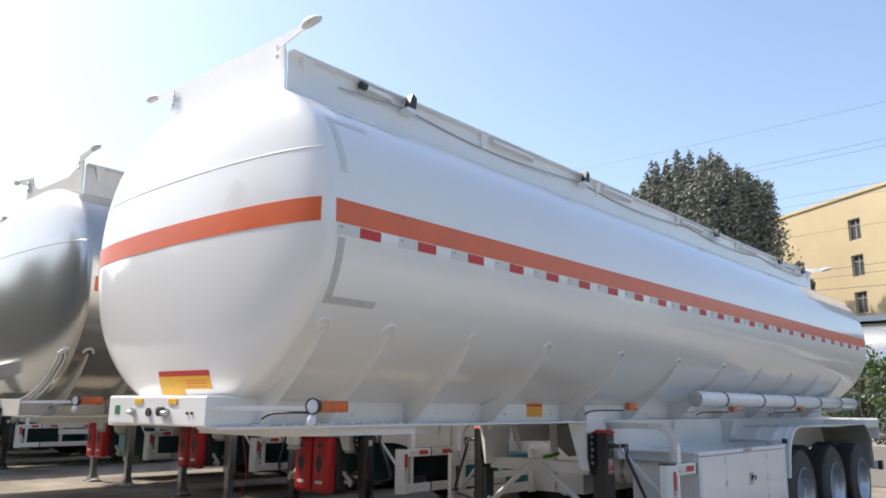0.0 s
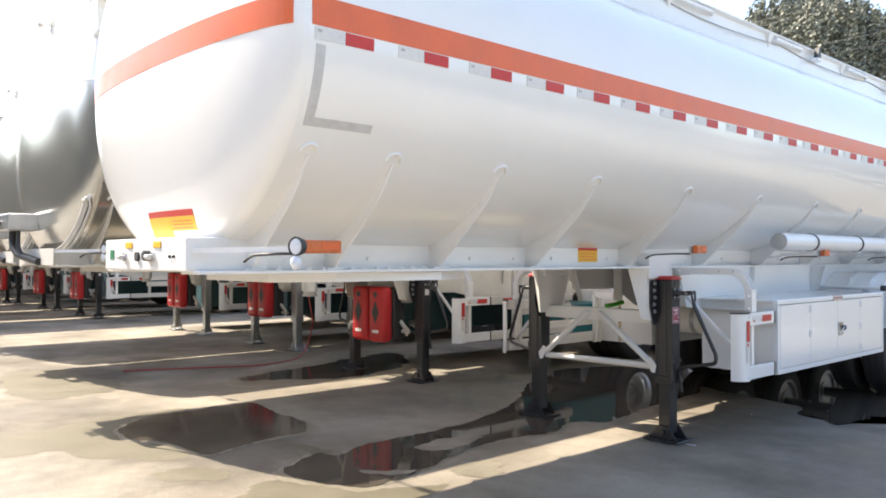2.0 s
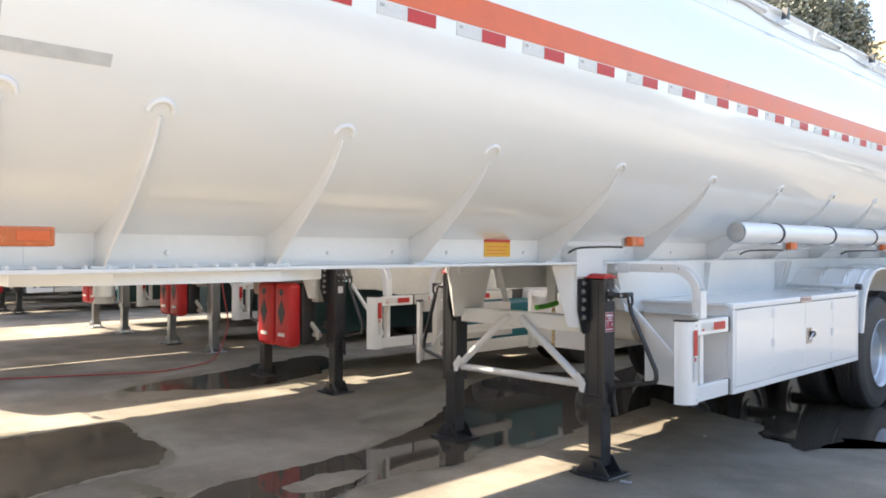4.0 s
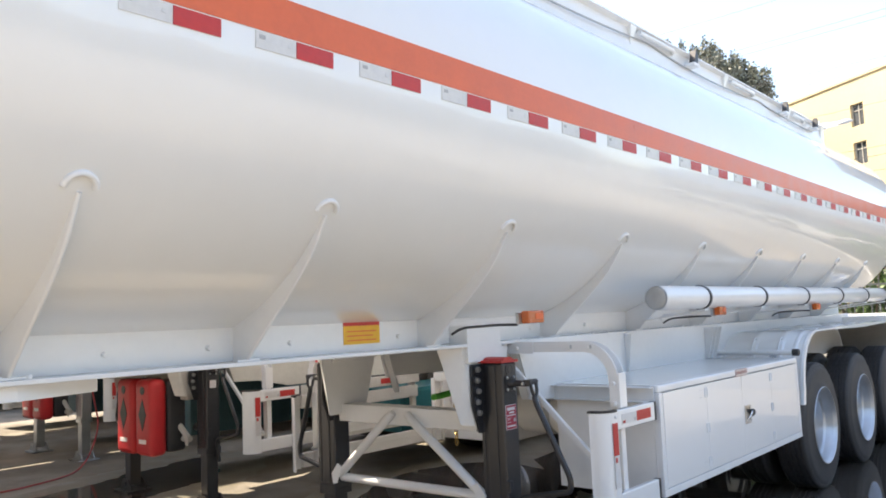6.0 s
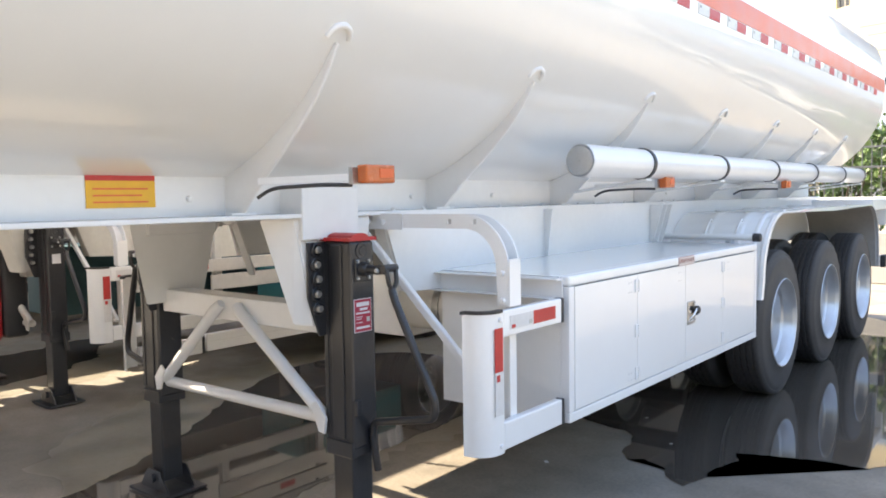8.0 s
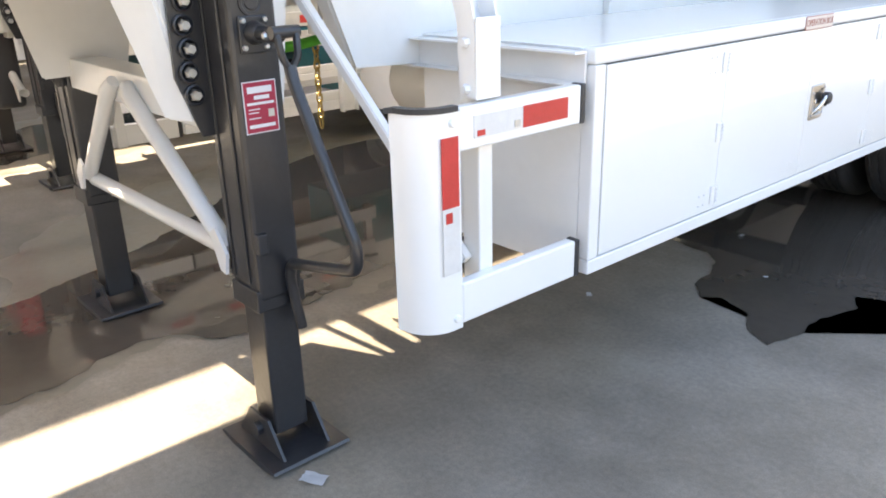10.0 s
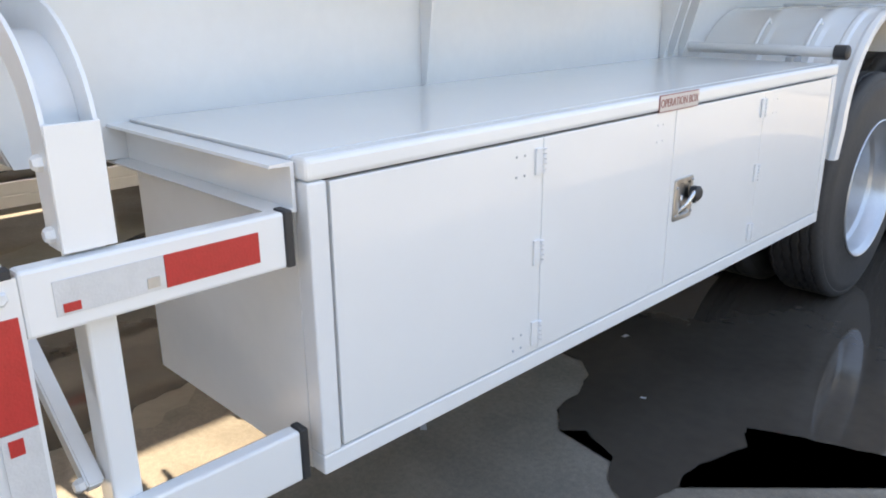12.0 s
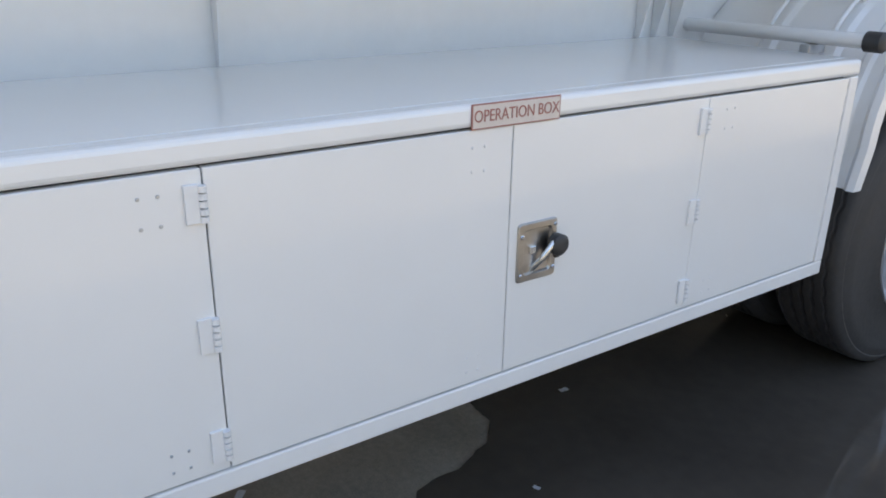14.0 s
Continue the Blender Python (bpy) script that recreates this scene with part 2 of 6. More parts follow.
# ---------- building blocks ----------
def part(name, bm, material, parent=None, label="", smooth=None):
    bmesh.ops.recalc_face_normals(bm, faces=bm.faces)
    me = bpy.data.meshes.new(name)
    bm.to_mesh(me)
    bm.free()
    me.materials.append(material)
    if smooth is not None:
        me.set_sharp_from_angle(angle=radians(smooth))
        for p in me.polygons:
            p.use_smooth = True
    ob = new(name, me)
    ob.parent = parent
    return tagged(ob, label)


def empty(name, at, parent=None, **tags):
    ob = new(name)
    ob.location = at
    ob.parent = parent
    ob.empty_display_size = 0.2
    return tagged(ob, **tags)


def box(bm, x0, x1, y0, y1, z0, z1, bevel=0.0, seg=2):
    r = bmesh.ops.create_cube(bm, size=1.0)
    for v in r["verts"]:
        v.co = Vector(((x0 + x1) / 2 + v.co.x * (x1 - x0), (y0 + y1) / 2 + v.co.y * (y1 - y0), (z0 + z1) / 2 + v.co.z * (z1 - z0)))
    if bevel:
        edges = {e for v in r["verts"] for e in v.link_edges}
        bmesh.ops.bevel(bm, geom=list(edges), offset=bevel, segments=seg, affect="EDGES", profile=0.5)
    return bm


def B(*a, **k):
    return box(bmesh.new(), *a, **k)


def beam(bm, p, q, w, h, bevel=0.0):
    """A square bar from p to q, w across (level), h high."""
    p, q = Vector(p), Vector(q)
    d = q - p
    u = d.normalized()
    s = u.cross(Vector((0, 0, 1)))
    s = s.normalized() if s.length > 1e-4 else Vector((1, 0, 0))
    t = s.cross(u)
    vs = [bm.verts.new(o + s * a * w / 2 + t * b * h / 2) for o in (p, q) for a, b in ((-1, -1), (1, -1), (1, 1), (-1, 1))]
    for f in ((0, 1, 2, 3), (7, 6, 5, 4), (0, 4, 5, 1), (1, 5, 6, 2), (2, 6, 7, 3), (3, 7, 4, 0)):
        bm.faces.new([vs[i] for i in f])
    if bevel:
        bmesh.ops.bevel(bm, geom=list({e for v in vs for e in v.link_edges}), offset=bevel, segments=2, affect="EDGES")
    return bm


def rings(bm, loops, cap=True, closed=False):
    made = [[bm.verts.new(c) for c in lp] for lp in loops]
    n = len(made[0])
    pairs = list(zip(made, made[1:])) + ([(made[-1], made[0])] if closed else [])
    for a, b in pairs:
        for i in range(n):
            bm.faces.new((a[i], a[(i + 1) % n], b[(i + 1) % n], b[i]))
    if cap and not closed:
        bm.faces.new(made[0][::-1])
        bm.faces.new(made[-1])
    return bm


def pipe(bm, pts, r, seg=12):
    """A round bar along the points."""
    pts = [Vector(p) for p in pts]
    loops, ref = [], None
    for i, p in enumerate(pts):
        d = (pts[min(i + 1, len(pts) - 1)] - pts[max(i - 1, 0)]).normalized()
        if ref is None:
            ref = d.orthogonal().normalized()
        ref = (ref - d * ref.dot(d)).normalized()
        s = d.cross(ref)
        rr = r[i] if isinstance(r, (list, tuple)) else r
        loops.append([p + (ref * math.cos(a) + s * math.sin(a)) * rr for a in (2 * math.pi * k / seg for k in range(seg))])
    return rings(bm, loops)


def bend(pts, rad=0.05, seg=5):
    """Rounds the corners of a polyline."""
    pts = [Vector(p) for p in pts]
    out = [pts[0]]
    for a, b, c in zip(pts, pts[1:], pts[2:]):
        u, v = (a - b), (c - b)
        k = min(rad, u.length * 0.45, v.length * 0.45)
        p, q = b + u.normalized() * k, b + v.normalized() * k
        for i in range(seg + 1):
            t = i / seg
            out.append(p * (1 - t) ** 2 + b * 2 * t * (1 - t) + q * t * t)
    return out + [pts[-1]]


def plate(bm, outline, axis, v0, v1):
    """An outline of (a, b) drawn out along an axis: for x (y, z), for y (x, z), for z (x, y)."""
    def at(a, b, v):
        return {"x": (v, a, b), "y": (a, v, b), "z": (a, b, v)}[axis]
    return rings(bm, [[at(a, b, v) for a, b in outline] for v in (v0, v1)])


def turned(bm, profile, axis="x", centre=(0, 0, 0), seg=48):
    """A lathe: profile rows of (along, radius), closed round."""
    c = Vector(centre)
    loops = []
    for a, r in profile:
        lp = []
        for k in range(seg):
            w = 2 * math.pi * k / seg
            u, v = r * math.cos(w), r * math.sin(w)
            lp.append(c + Vector((a, u, v) if axis == "x" else (u, a, v) if axis == "y" else (u, v, a)))
        loops.append(lp)
    return loops


def lathe(profile, axis="x", centre=(0, 0, 0), seg=48, closed=True):
    return rings(bmesh.new(), turned(None, profile, axis, centre, seg), cap=not closed, closed=closed)


def bolt(bm, p, axis, r=0.012, h=0.01):
    p = Vector(p)
    d = Vector(axis)
    return pipe(bm, [p, p + d * h * 0.6, p + d * h], [r, r, r * 0.7], 6)


def hexa(bm, low, high):
    """A block between two four-cornered faces."""
    a = [bm.verts.new(p) for p in low]
    b = [bm.verts.new(p) for p in high]
    bm.faces.new(a[::-1])
    bm.faces.new(b)
    for i in range(4):
        bm.faces.new((a[i], a[(i + 1) % 4], b[(i + 1) % 4], b[i]))
    return bm


# ---------- tank geometry ----------
TA, TZ, TOP, LOW, NT, NL = 1.215, 2.345, 0.95, 0.955, 2.5, 2.0
Y0, Y1, DISH, PD = -0.225, 10.15, 0.185, 2.1


def section(w):
    """A point of the tank's cross-section at angle w."""
    c, s = math.cos(w), math.sin(w)
    n, b = (NT, TOP) if s >= 0 else (NL, LOW)
    k = (abs(c) ** n + abs(s) ** n) ** (-1 / n)
    return TA * c * k, b * s * k


def side_x(z):
    dz = z - TZ
    n, b = (NT, TOP) if dz >= 0 else (NL, LOW)
    return TA * max(0.0, 1 - (abs(dz) / b) ** n) ** (1 / n)


def head_y(x, z, y0=None, sign=-1):
    dz = z - TZ
    n, b = (NT, TOP) if dz >= 0 else (NL, LOW)
    s = min(1.0, ((abs(x) / TA) ** n + (abs(dz) / b) ** n) ** (1 / n))
    return (Y0 if sign < 0 else Y1) + sign * DISH * (1 - s ** PD) ** (1 / PD)


def skin(bm, rows, thick=0.003):
    """A thin film: a grid of (point, outward) drawn out by its thickness."""
    top = [[bm.verts.new(p + nrm * thick) for p, nrm in r] for r in rows]
    low = [[bm.verts.new(p - nrm * 0.004) for p, nrm in r] for r in rows]
    h, w = len(rows), len(rows[0])
    for i in range(h - 1):
        for j in range(w - 1):
            bm.faces.new((top[i][j], top[i][j + 1], top[i + 1][j + 1], top[i + 1][j]))
    rim = [(0, j) for j in range(w)] + [(i, w - 1) for i in range(1, h)] + [(h - 1, j) for j in range(w - 2, -1, -1)] + [(i, 0) for i in range(h - 2, 0, -1)]
    for (a, b), (c, d) in zip(rim, rim[1:] + rim[:1]):
        bm.faces.new((top[a][b], low[a][b], low[c][d], top[c][d]))
    return bm


def side_film(y0, y1, z0, z1, thick=0.003, ny=2, nz=3, sx=1):
    rows = []
    for i in range(nz + 1):
        z = z0 + (z1 - z0) * i / nz
        e = 0.01
        x = side_x(z)
        slope = (side_x(z + e) - side_x(z - e)) / (2 * e)
        nrm = Vector((sx, 0, -slope)).normalized()
        rows.append([(Vector((sx * x, y0 + (y1 - y0) * j / ny, z)), nrm) for j in range(ny + 1)])
    return skin(bmesh.new(), rows, thick)


def head_film(x0, x1, z0, z1, thick=0.003, nx=40, nz=3):
    rows = []
    for i in range(nz + 1):
        z = z0 + (z1 - z0) * i / nz
        row = []
        for j in range(nx + 1):
            x = x0 + (x1 - x0) * j / nx
            e = 0.004
            gx = (head_y(x + e, z) - head_y(x - e, z)) / (2 * e)
            gz = (head_y(x, z + e) - head_y(x, z - e)) / (2 * e)
            row.append((Vector((x, head_y(x, z), z)), Vector((gx, -1, gz)).normalized()))
        rows.append(row)
    return skin(bmesh.new(), rows, thick)


# ---------- the yard ----------
def yard():
    bm = bmesh.new()
    xs = [-400, -60, -30, 30, 60, 400]
    g = [[bm.verts.new((x, y, 0)) for x in xs] for y in xs]
    for i in range(5):
        for j in range(5):
            bm.faces.new((g[i][j], g[i][j + 1], g[i + 1][j + 1], g[i + 1][j]))
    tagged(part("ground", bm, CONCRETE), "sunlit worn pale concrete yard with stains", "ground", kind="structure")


yard()


# ---------- tank trailer ----------
WHEEL_Y = (6.92, 8.19, 9.45)
RIBS = [-0.12, 0.345, 1.07, 1.91, 2.955, 4.01, 5.06, 6.1, 7.15, 8.2, 9.25]


def tank_of(T, body, white):
    seg = 120
    ws = [2 * math.pi * k / seg for k in range(seg)]
    ys = [Y0 + (Y1 - Y0) * i / 40 for i in range(41)]
    bm = bmesh.new()
    rings(bm, [[(section(w)[0], y, TZ + section(w)[1]) for w in ws] for y in ys], cap=False)
    part("tank_shell", bm, body, T, smooth=50)
    for name, y0, sg in (("front_head", Y0, -1), ("rear_head", Y1, 1)):
        bm = bmesh.new()
        loops = []
        for k in range(22):
            s = math.sin(math.pi / 2 * (1 - k / 22))
            y = y0 + sg * DISH * (1 - s ** PD) ** (1 / PD)
            loops.append([(section(w)[0] * s, y, TZ + section(w)[1] * s) for w in ws])
        rings(bm, loops, cap=True)
        part(name, bm, body, T, smooth=50)
    # weld seam over the front head
    bm = bmesh.new()
    z = 2.74
    xm = side_x(z) - 0.01
    pts = [(x, head_y(x, z) + 0.002, z) for x in (xm * math.sin(math.pi / 2 * k / 24) for k in range(-24, 25))]
    pipe(bm, pts, 0.0055, 6)
    part("weld_seam", bm, body, T, smooth=60)


def rails_on_top(T, m, notched=False):
    for sx in (1, -1):
        bm = bmesh.new()
        x = 0.63 * sx
        outline = [(x - 0.004, 3.16), (x + 0.004, 3.16), (x + 0.004, 3.45), (x + 0.045 * sx, 3.462), (x + 0.045 * sx, 3.472), (x - 0.004, 3.468)]
        plate(bm, outline, "y", -0.12, 9.74)
        part("top_rail", bm, m, T)
        for y in (0.0, 1.69, 3.38, 5.07, 6.76, 8.45, 9.6):
            bm = bmesh.new()
            hexa(bm, [(x, y - 0.045, 3.452), (x + 0.040 * sx, y - 0.045, 3.460), (x + 0.040 * sx, y + 0.045, 3.460), (x, y + 0.045, 3.452)], [(x, y - 0.006, 3.335), (x + 0.006 * sx, y - 0.006, 3.335), (x + 0.006 * sx, y + 0.006, 3.335), (x, y + 0.006, 3.335)])
            part("rail_gusset", bm, m, T)
    # end plates
    for y in (-0.14, 9.72):
        bm = bmesh.new()
        half = [(0.635, 3.10), (0.63, 3.44), (0.60, 3.565), (0.56, 3.575)]
        if notched:
            half = [(0.635, 3.10), (0.63, 3.44), (0.60, 3.56), (0.53, 3.555), (0.47, 3.46), (0.34, 3.41)]
        plate(bm, half + [(-a, b) for a, b in half[::-1]], "y", y, y + 0.01)
        part("rail_end_plate", bm, m, T)
    for y, sg, dip in ((-0.15, 1, 0.0), (9.74, -1, 0.05)):
        for sx in (1, -1):
            arm = empty("marker_arm", (0, 0, 0), T)
            bm = bmesh.new()
            plate(bm, [(0.57 * sx, 3.475), (0.57 * sx, 3.545), (0.86 * sx, 3.575 - dip), (0.88 * sx, 3.545 - dip), (0.82 * sx, 3.535 - dip)], "y", y - 0.012 * sg, y - 0.004 * sg)
            part("arm_plate", bm, m, arm)
            bm = bmesh.new()
            pipe(bm, [(a * sx, y - b, c - dip) for a, b, c in ((0.80, 0, 3.552), (0.84, 0.01, 3.556), (0.89, 0.01, 3.56), (0.925, 0, 3.562), (0.95, 0, 3.563))], [0.016, 0.028, 0.03, 0.022, 0.010], 10)
            part("taped_lamp", bm, TAPE, arm, "end lamp wrapped in white tape", smooth=60)
            for z in (3.44, 3.50):
                bm = bmesh.new()
                bolt(bm, (0.575 * sx, y - 0.005, z), (0, -1, 0), 0.014)
                part("bolt", bm, STEEL, arm)


def lamp_on_rail(T, y):
    lamp = empty("rail_lamp", (0.675, y, 3.40), T)
    bm = B(-0.04, 0.05, -0.05, 0.05, -0.04, -0.012, 0.006)
    part("bracket", bm, FRAME_WHITE, lamp)
    bm = bmesh.new()
    plate(bm, [(-0.035, -0.012), (0.035, -0.012), (0.045, 0.07), (0.005, 0.095), (-0.02, 0.03)], "x", 0.0, 0.045)
    part("lamp_body", bm, PLASTIC, lamp, "small black marker lamp")


def frame_of(T, m, plain=False):
    for sx in (1, -1):
        rail = empty("chassis_beam", (0, 0, 0), T)
        x = 0.469 * sx
        part("web", B(min(x, x - 0.012 * sx), max(x, x - 0.012 * sx), 0.10, 10.35, 1.335, 1.62), m, rail)
        part("web_nose", B(min(x, x - 0.012 * sx), max(x, x - 0.012 * sx), -0.40, 0.099, 1.335, 1.47), m, rail)
        part("lower_flange", B(*sorted((x - 0.08 * sx, x + 0.115 * sx)), -0.40, 10.35, 1.318, 1.334, 0.003), m, rail)
        part("upper_flange", B(min(x - 0.03 * sx, x + 0.03 * sx), max(x - 0.03 * sx, x + 0.03 * sx), -0.1, 10.0, 1.494, 1.502), m, rail)
        # deep rear web behind the box
        bm = bmesh.new()
        low = [(3.60, 1.322), (3.72, 1.0), (3.98, 0.99), (4.3, 0.92)] if sx > 0 else [(3.69, 1.322), (3.75, 1.11), (4.4, 1.10), (4.75, 0.92)]
        plate(bm, low + [(10.3, 0.92), (10.3, 1.322)], "x", 0.575 * sx, 0.587 * sx)
        part("deep_web", bm, m, rail)
        for y in (4.80, 6.08, 6.15, 6.23):
            bm = bmesh.new()
            w = 0.05 if y < 5 else 0.085
            plate(bm, [(0.588 * sx, 1.075), ((0.588 + 0.02) * sx, 1.075), ((0.588 + w) * sx, 1.316), (0.588 * sx, 1.316)], "y", y, y + 0.008)
            part("web_stiffener", bm, m, rail)
        for k in range(0 if plain or sx < 0 else 16):
            part("flange_bolt", bolt(bmesh.new(), ((0.55) * sx, 3.7 + 0.19 * k, 1.334), (0, 0, 1), 0.009, 0.012), m, rail)
        for y in RIBS:
            # a gusset plate from the lower flange up the tank's flank
            bm = bmesh.new()
            zs = [1.335 + (1.835 - 1.335) * k / 16 for k in range(17)]
            inner, outer = [], []
            for k, z in enumerate(zs):
                t = k / 16
                xi = max(side_x(z) - 0.006 if z > TZ - LOW + 0.01 else 0.0, 0.462)
                xo = 0.552 + 0.485 * t + 0.075 * math.sin(math.pi * min(1, t * 1.02)) * t
                inner.append((xi * sx, z))
                outer.append((max(xo, xi + 0.010) * sx, z))
            plate(bm, inner + outer[::-1], "y", y - 0.005, y + 0.005)
            part("rib_web", bm, m, rail)
            # rounded lip along its edge
            bm = bmesh.new()
            pipe(bm, [(xa, y, za) for xa, za in outer], 0.007, 8)
            part("rib_lip", bm, m, rail, smooth=60)
            bm = bmesh.new()
            pts = []
            for k in range(13):
                w = math.pi * k / 12
                yy, zz = y - 0.042 * math.cos(w), 1.848 + 0.034 * math.sin(w)
                pts.append((side_x(zz) * sx + 0.003 * sx, yy, zz))
            pipe(bm, pts, 0.010, 8)
            part("rib_weld", bm, m, rail, smooth=60)
            a, b = sorted((0.535 * sx, 0.568 * sx))
            part("rib_foot", B(a, b, y - 0.05, y + 0.05, 1.3345, 1.343, 0.002), m, rail)
    if plain:
        return
    # coupling plate under the front
    bm = bmesh.new()
    plate(bm, [(-0.50, 0.40), (-0.36, 0.08), (0.36, 0.08), (0.50, 0.40), (0.545, 1.1), (0.42, 1.4), (-0.42, 1.4), (-0.545, 1.1)], "z", 1.268, 1.316)
    part("coupling_plate", bm, m, T)
    for k in range(14):
        part("flange_bolt", bolt(bmesh.new(), (0.56, 0.02 + k * 0.085, 1.334), (0, 0, 1), 0.013, 0.014), m, T)
    bm = bmesh.new()
    pipe(bm, [(0, 0.55, 1.262), (0, 0.55, 1.20), (0, 0.55, 1.195), (0, 0.55, 1.17)], [0.045, 0.045, 0.035, 0.045], 20)
    part("king_pin", bm, STEEL, T, smooth=40)
    for y in (0.62, 1.40, 1.795, 2.175, 2.81, 3.9, 4.5, 5.6, 6.6):
        part("web_bolt", bolt(bmesh.new(), (0.469, y, 1.392), (1, 0, 0), 0.011, 0.014), m, T)
    # cross members
    for y in (0.9, 1.9, 2.95, 4.2, 5.2, 6.3, 7.55, 8.8, 10.1):
        part("cross_member", B(-0.46, 0.46, y - 0.04, y + 0.04, 1.34, 1.46, 0.004), m, T)


def front_box(T, m):
    fb = empty("connector_box", (0, 0, 0), T)
    bm = B(-0.525, 0.525, -0.435, -0.02, 1.330, 1.490, 0.010)
    part("housing", bm, m, fb)
    y = -0.435
    for x, mtl in ((-0.22, STEEL), (0.15, STEEL)):
        bm = bmesh.new()
        pipe(bm, bend([(x, y, 1.40), (x, y - 0.04, 1.40), (x + 0.07, y - 0.05, 1.395)], 0.02), 0.012, 10)
        pipe(bm, [(x, y, 1.40), (x, y - 0.012, 1.40)], 0.024, 12)
        part("air_coupling", bm, mtl, fb, "grey steel air coupling", smooth=50)
    bm = bmesh.new()
    pipe(bm, [(-0.045, y, 1.40), (-0.045, y - 0.012, 1.40)], 0.024, 14)
    part("socket", bm, PLASTIC, fb, "black round electric socket", smooth=50)
    bm = bmesh.new()
    pipe(bm, [(0.10, y, 1.405), (0.10, y - 0.03, 1.405), (0.10, y - 0.034, 1.405)], [0.026, 0.026, 0.02], 14)
    part("socket", bm, PLASTIC, fb, "black round electric socket", smooth=50)
    part("side_sticker", B(-0.44, -0.385, y - 0.003, y, 1.385, 1.435), GREEN, fb, "small green sticker")
    for x in (-0.165, 0.20):
        part("amber_reflector", B(x - 0.045, x + 0.045, y - 0.006, y, 1.442, 1.474, 0.003), YELLOW, fb, "small amber reflector")
    for x in (0.35, 0.395):
        bm = bmesh.new()
        bolt(bm, (x, y, 1.4), (0, -1, 0), 0.009)
        part("bolt", bm, PLASTIC, fb)


def head_label(T):
    lab = empty("warning_label", (0, 0, 0), T)
    def put(name, x0, x1, z0, z1, mtl):
        part(name, head_film(x0, x1, z0, z1, 0.003, 6, 3), mtl, lab)
    put("yellow_field", -0.13, 0.12, 1.497, 1.598, YELLOW)
    put("red_heading", -0.13, 0.12, 1.598, 1.628, RED)
    put("yellow_field", 0.122, 0.37, 1.528, 1.598, YELLOW)
    put("red_heading", 0.122, 0.37, 1.598, 1.628, RED)
    for k in range(3):
        part("print_bar", head_film(0.15, 0.34, 1.540 + 0.017 * k, 1.544 + 0.017 * k, 0.005, 4, 1), ORANGE, lab)


def side_label(T):
    lab = empty("warning_label", (0.470, 2.58, 1.418), T)
    part("yellow_field", B(0, 0.003, -0.11, 0.11, -0.05, 0.032), YELLOW, lab)
    part("red_heading", B(0, 0.003, -0.11, 0.11, 0.032, 0.055), RED, lab)
    for k in range(3):
        part("print_bar", B(0.003, 0.0045, -0.09, 0.085 - 0.02 * (k % 2), -0.035 + k * 0.02, -0.03 + k * 0.02), ORANGE, lab)


def marker(T, y, x=1.08, z=1.472, wl=0.13, arm=0.42, front=False):
    lamp = empty("side_marker", (0, 0, 0), T)
    part("lens", B(x - 0.03, x + 0.01, y - wl / 2, y + wl / 2, z - 0.028, z + 0.028, 0.006), AMBER, lamp, "amber ribbed lens")
    part("lens_rib", B(x + 0.008, x + 0.0125, y - wl * 0.05, y + wl * 0.42, z - 0.012, z + 0.016, 0.001), ORANGE, lamp)
    part("backing", B(x - 0.045, x - 0.028, y - wl / 2 - 0.02, y + wl / 2 - 0.01, z - 0.03, z + 0.02), STEEL, lamp)
    bm = bmesh.new()
    beam(bm, (x - 0.05, y - wl / 2 - 0.01, z - 0.01), (0.50 if front else x - 0.33, y - wl / 2 - arm * (0.25 if front else 0.14), z - 0.015), 0.018, 0.022)
    part("bracket", bm, FRAME_WHITE, lamp)
    bm = bmesh.new()
    k = 0.55 if front else 0.62
    pts = [(x - 0.05, y - wl / 2, z - 0.032), (x - 0.2 * k, y - wl / 2 - arm * 0.1 * k, z - 0.03), (x - 0.42 * k, y - wl / 2 - arm * 0.2 * k, z - 0.036), (x - 0.47 * k, y - wl / 2 - arm * 0.225 * k, z - 0.045), (x - 0.52 * k, y - wl / 2 - arm * 0.25 * k, z - 0.066)]
    pipe(bm, bend(pts, 0.03), 0.006, 8)
    part("cable", bm, PLASTIC, lamp, "black corrugated cable sleeve", smooth=60)
    if front:
        bm = lathe([(0.012, 0.02), (0.01, 0.034), (-0.012, 0.040), (-0.026, 0.041), (-0.028, 0.039), (-0.026, 0.035), (-0.01, 0.034), (0.0, 0.02)], "y", (x - 0.01, y - wl / 2 - 0.015, z), 28)
        bmesh.ops.rotate(bm, verts=bm.verts, cent=(x - 0.01, y - wl / 2 - 0.015, z), matrix=Matrix.Rotation(radians(15), 3, "Z"))
        part("work_lamp", bm, PLASTIC, lamp, "round black work lamp", smooth=40)
        bm = lathe([(-0.030, 0.001), (-0.026, 0.031), (-0.022, 0.034), (-0.012, 0.001)], "y", (x - 0.01, y - wl / 2 - 0.015, z), 28)
        bmesh.ops.rotate(bm, verts=bm.verts, cent=(x - 0.01, y - wl / 2 - 0.015, z), matrix=Matrix.Rotation(radians(15), 3, "Z"))
        part("lamp_glass", bm, LENS, lamp, smooth=40)
        bm = bmesh.new()
        pipe(bm, [(x - 0.01, y - wl / 2 - 0.03, z - 0.038), (x - 0.01, y - wl / 2 - 0.032, z - 0.055), (x - 0.01, y - wl / 2 - 0.034, z - 0.075), (x - 0.01, y - wl / 2 - 0.034, z - 0.092), (x - 0.01, y - wl / 2 - 0.034, z - 0.098)], [0.012, 0.022, 0.024, 0.014, 0.004], 16)
        part("drop_lamp", bm, LENS, lamp, "clear drop-shaped lamp", smooth=60)


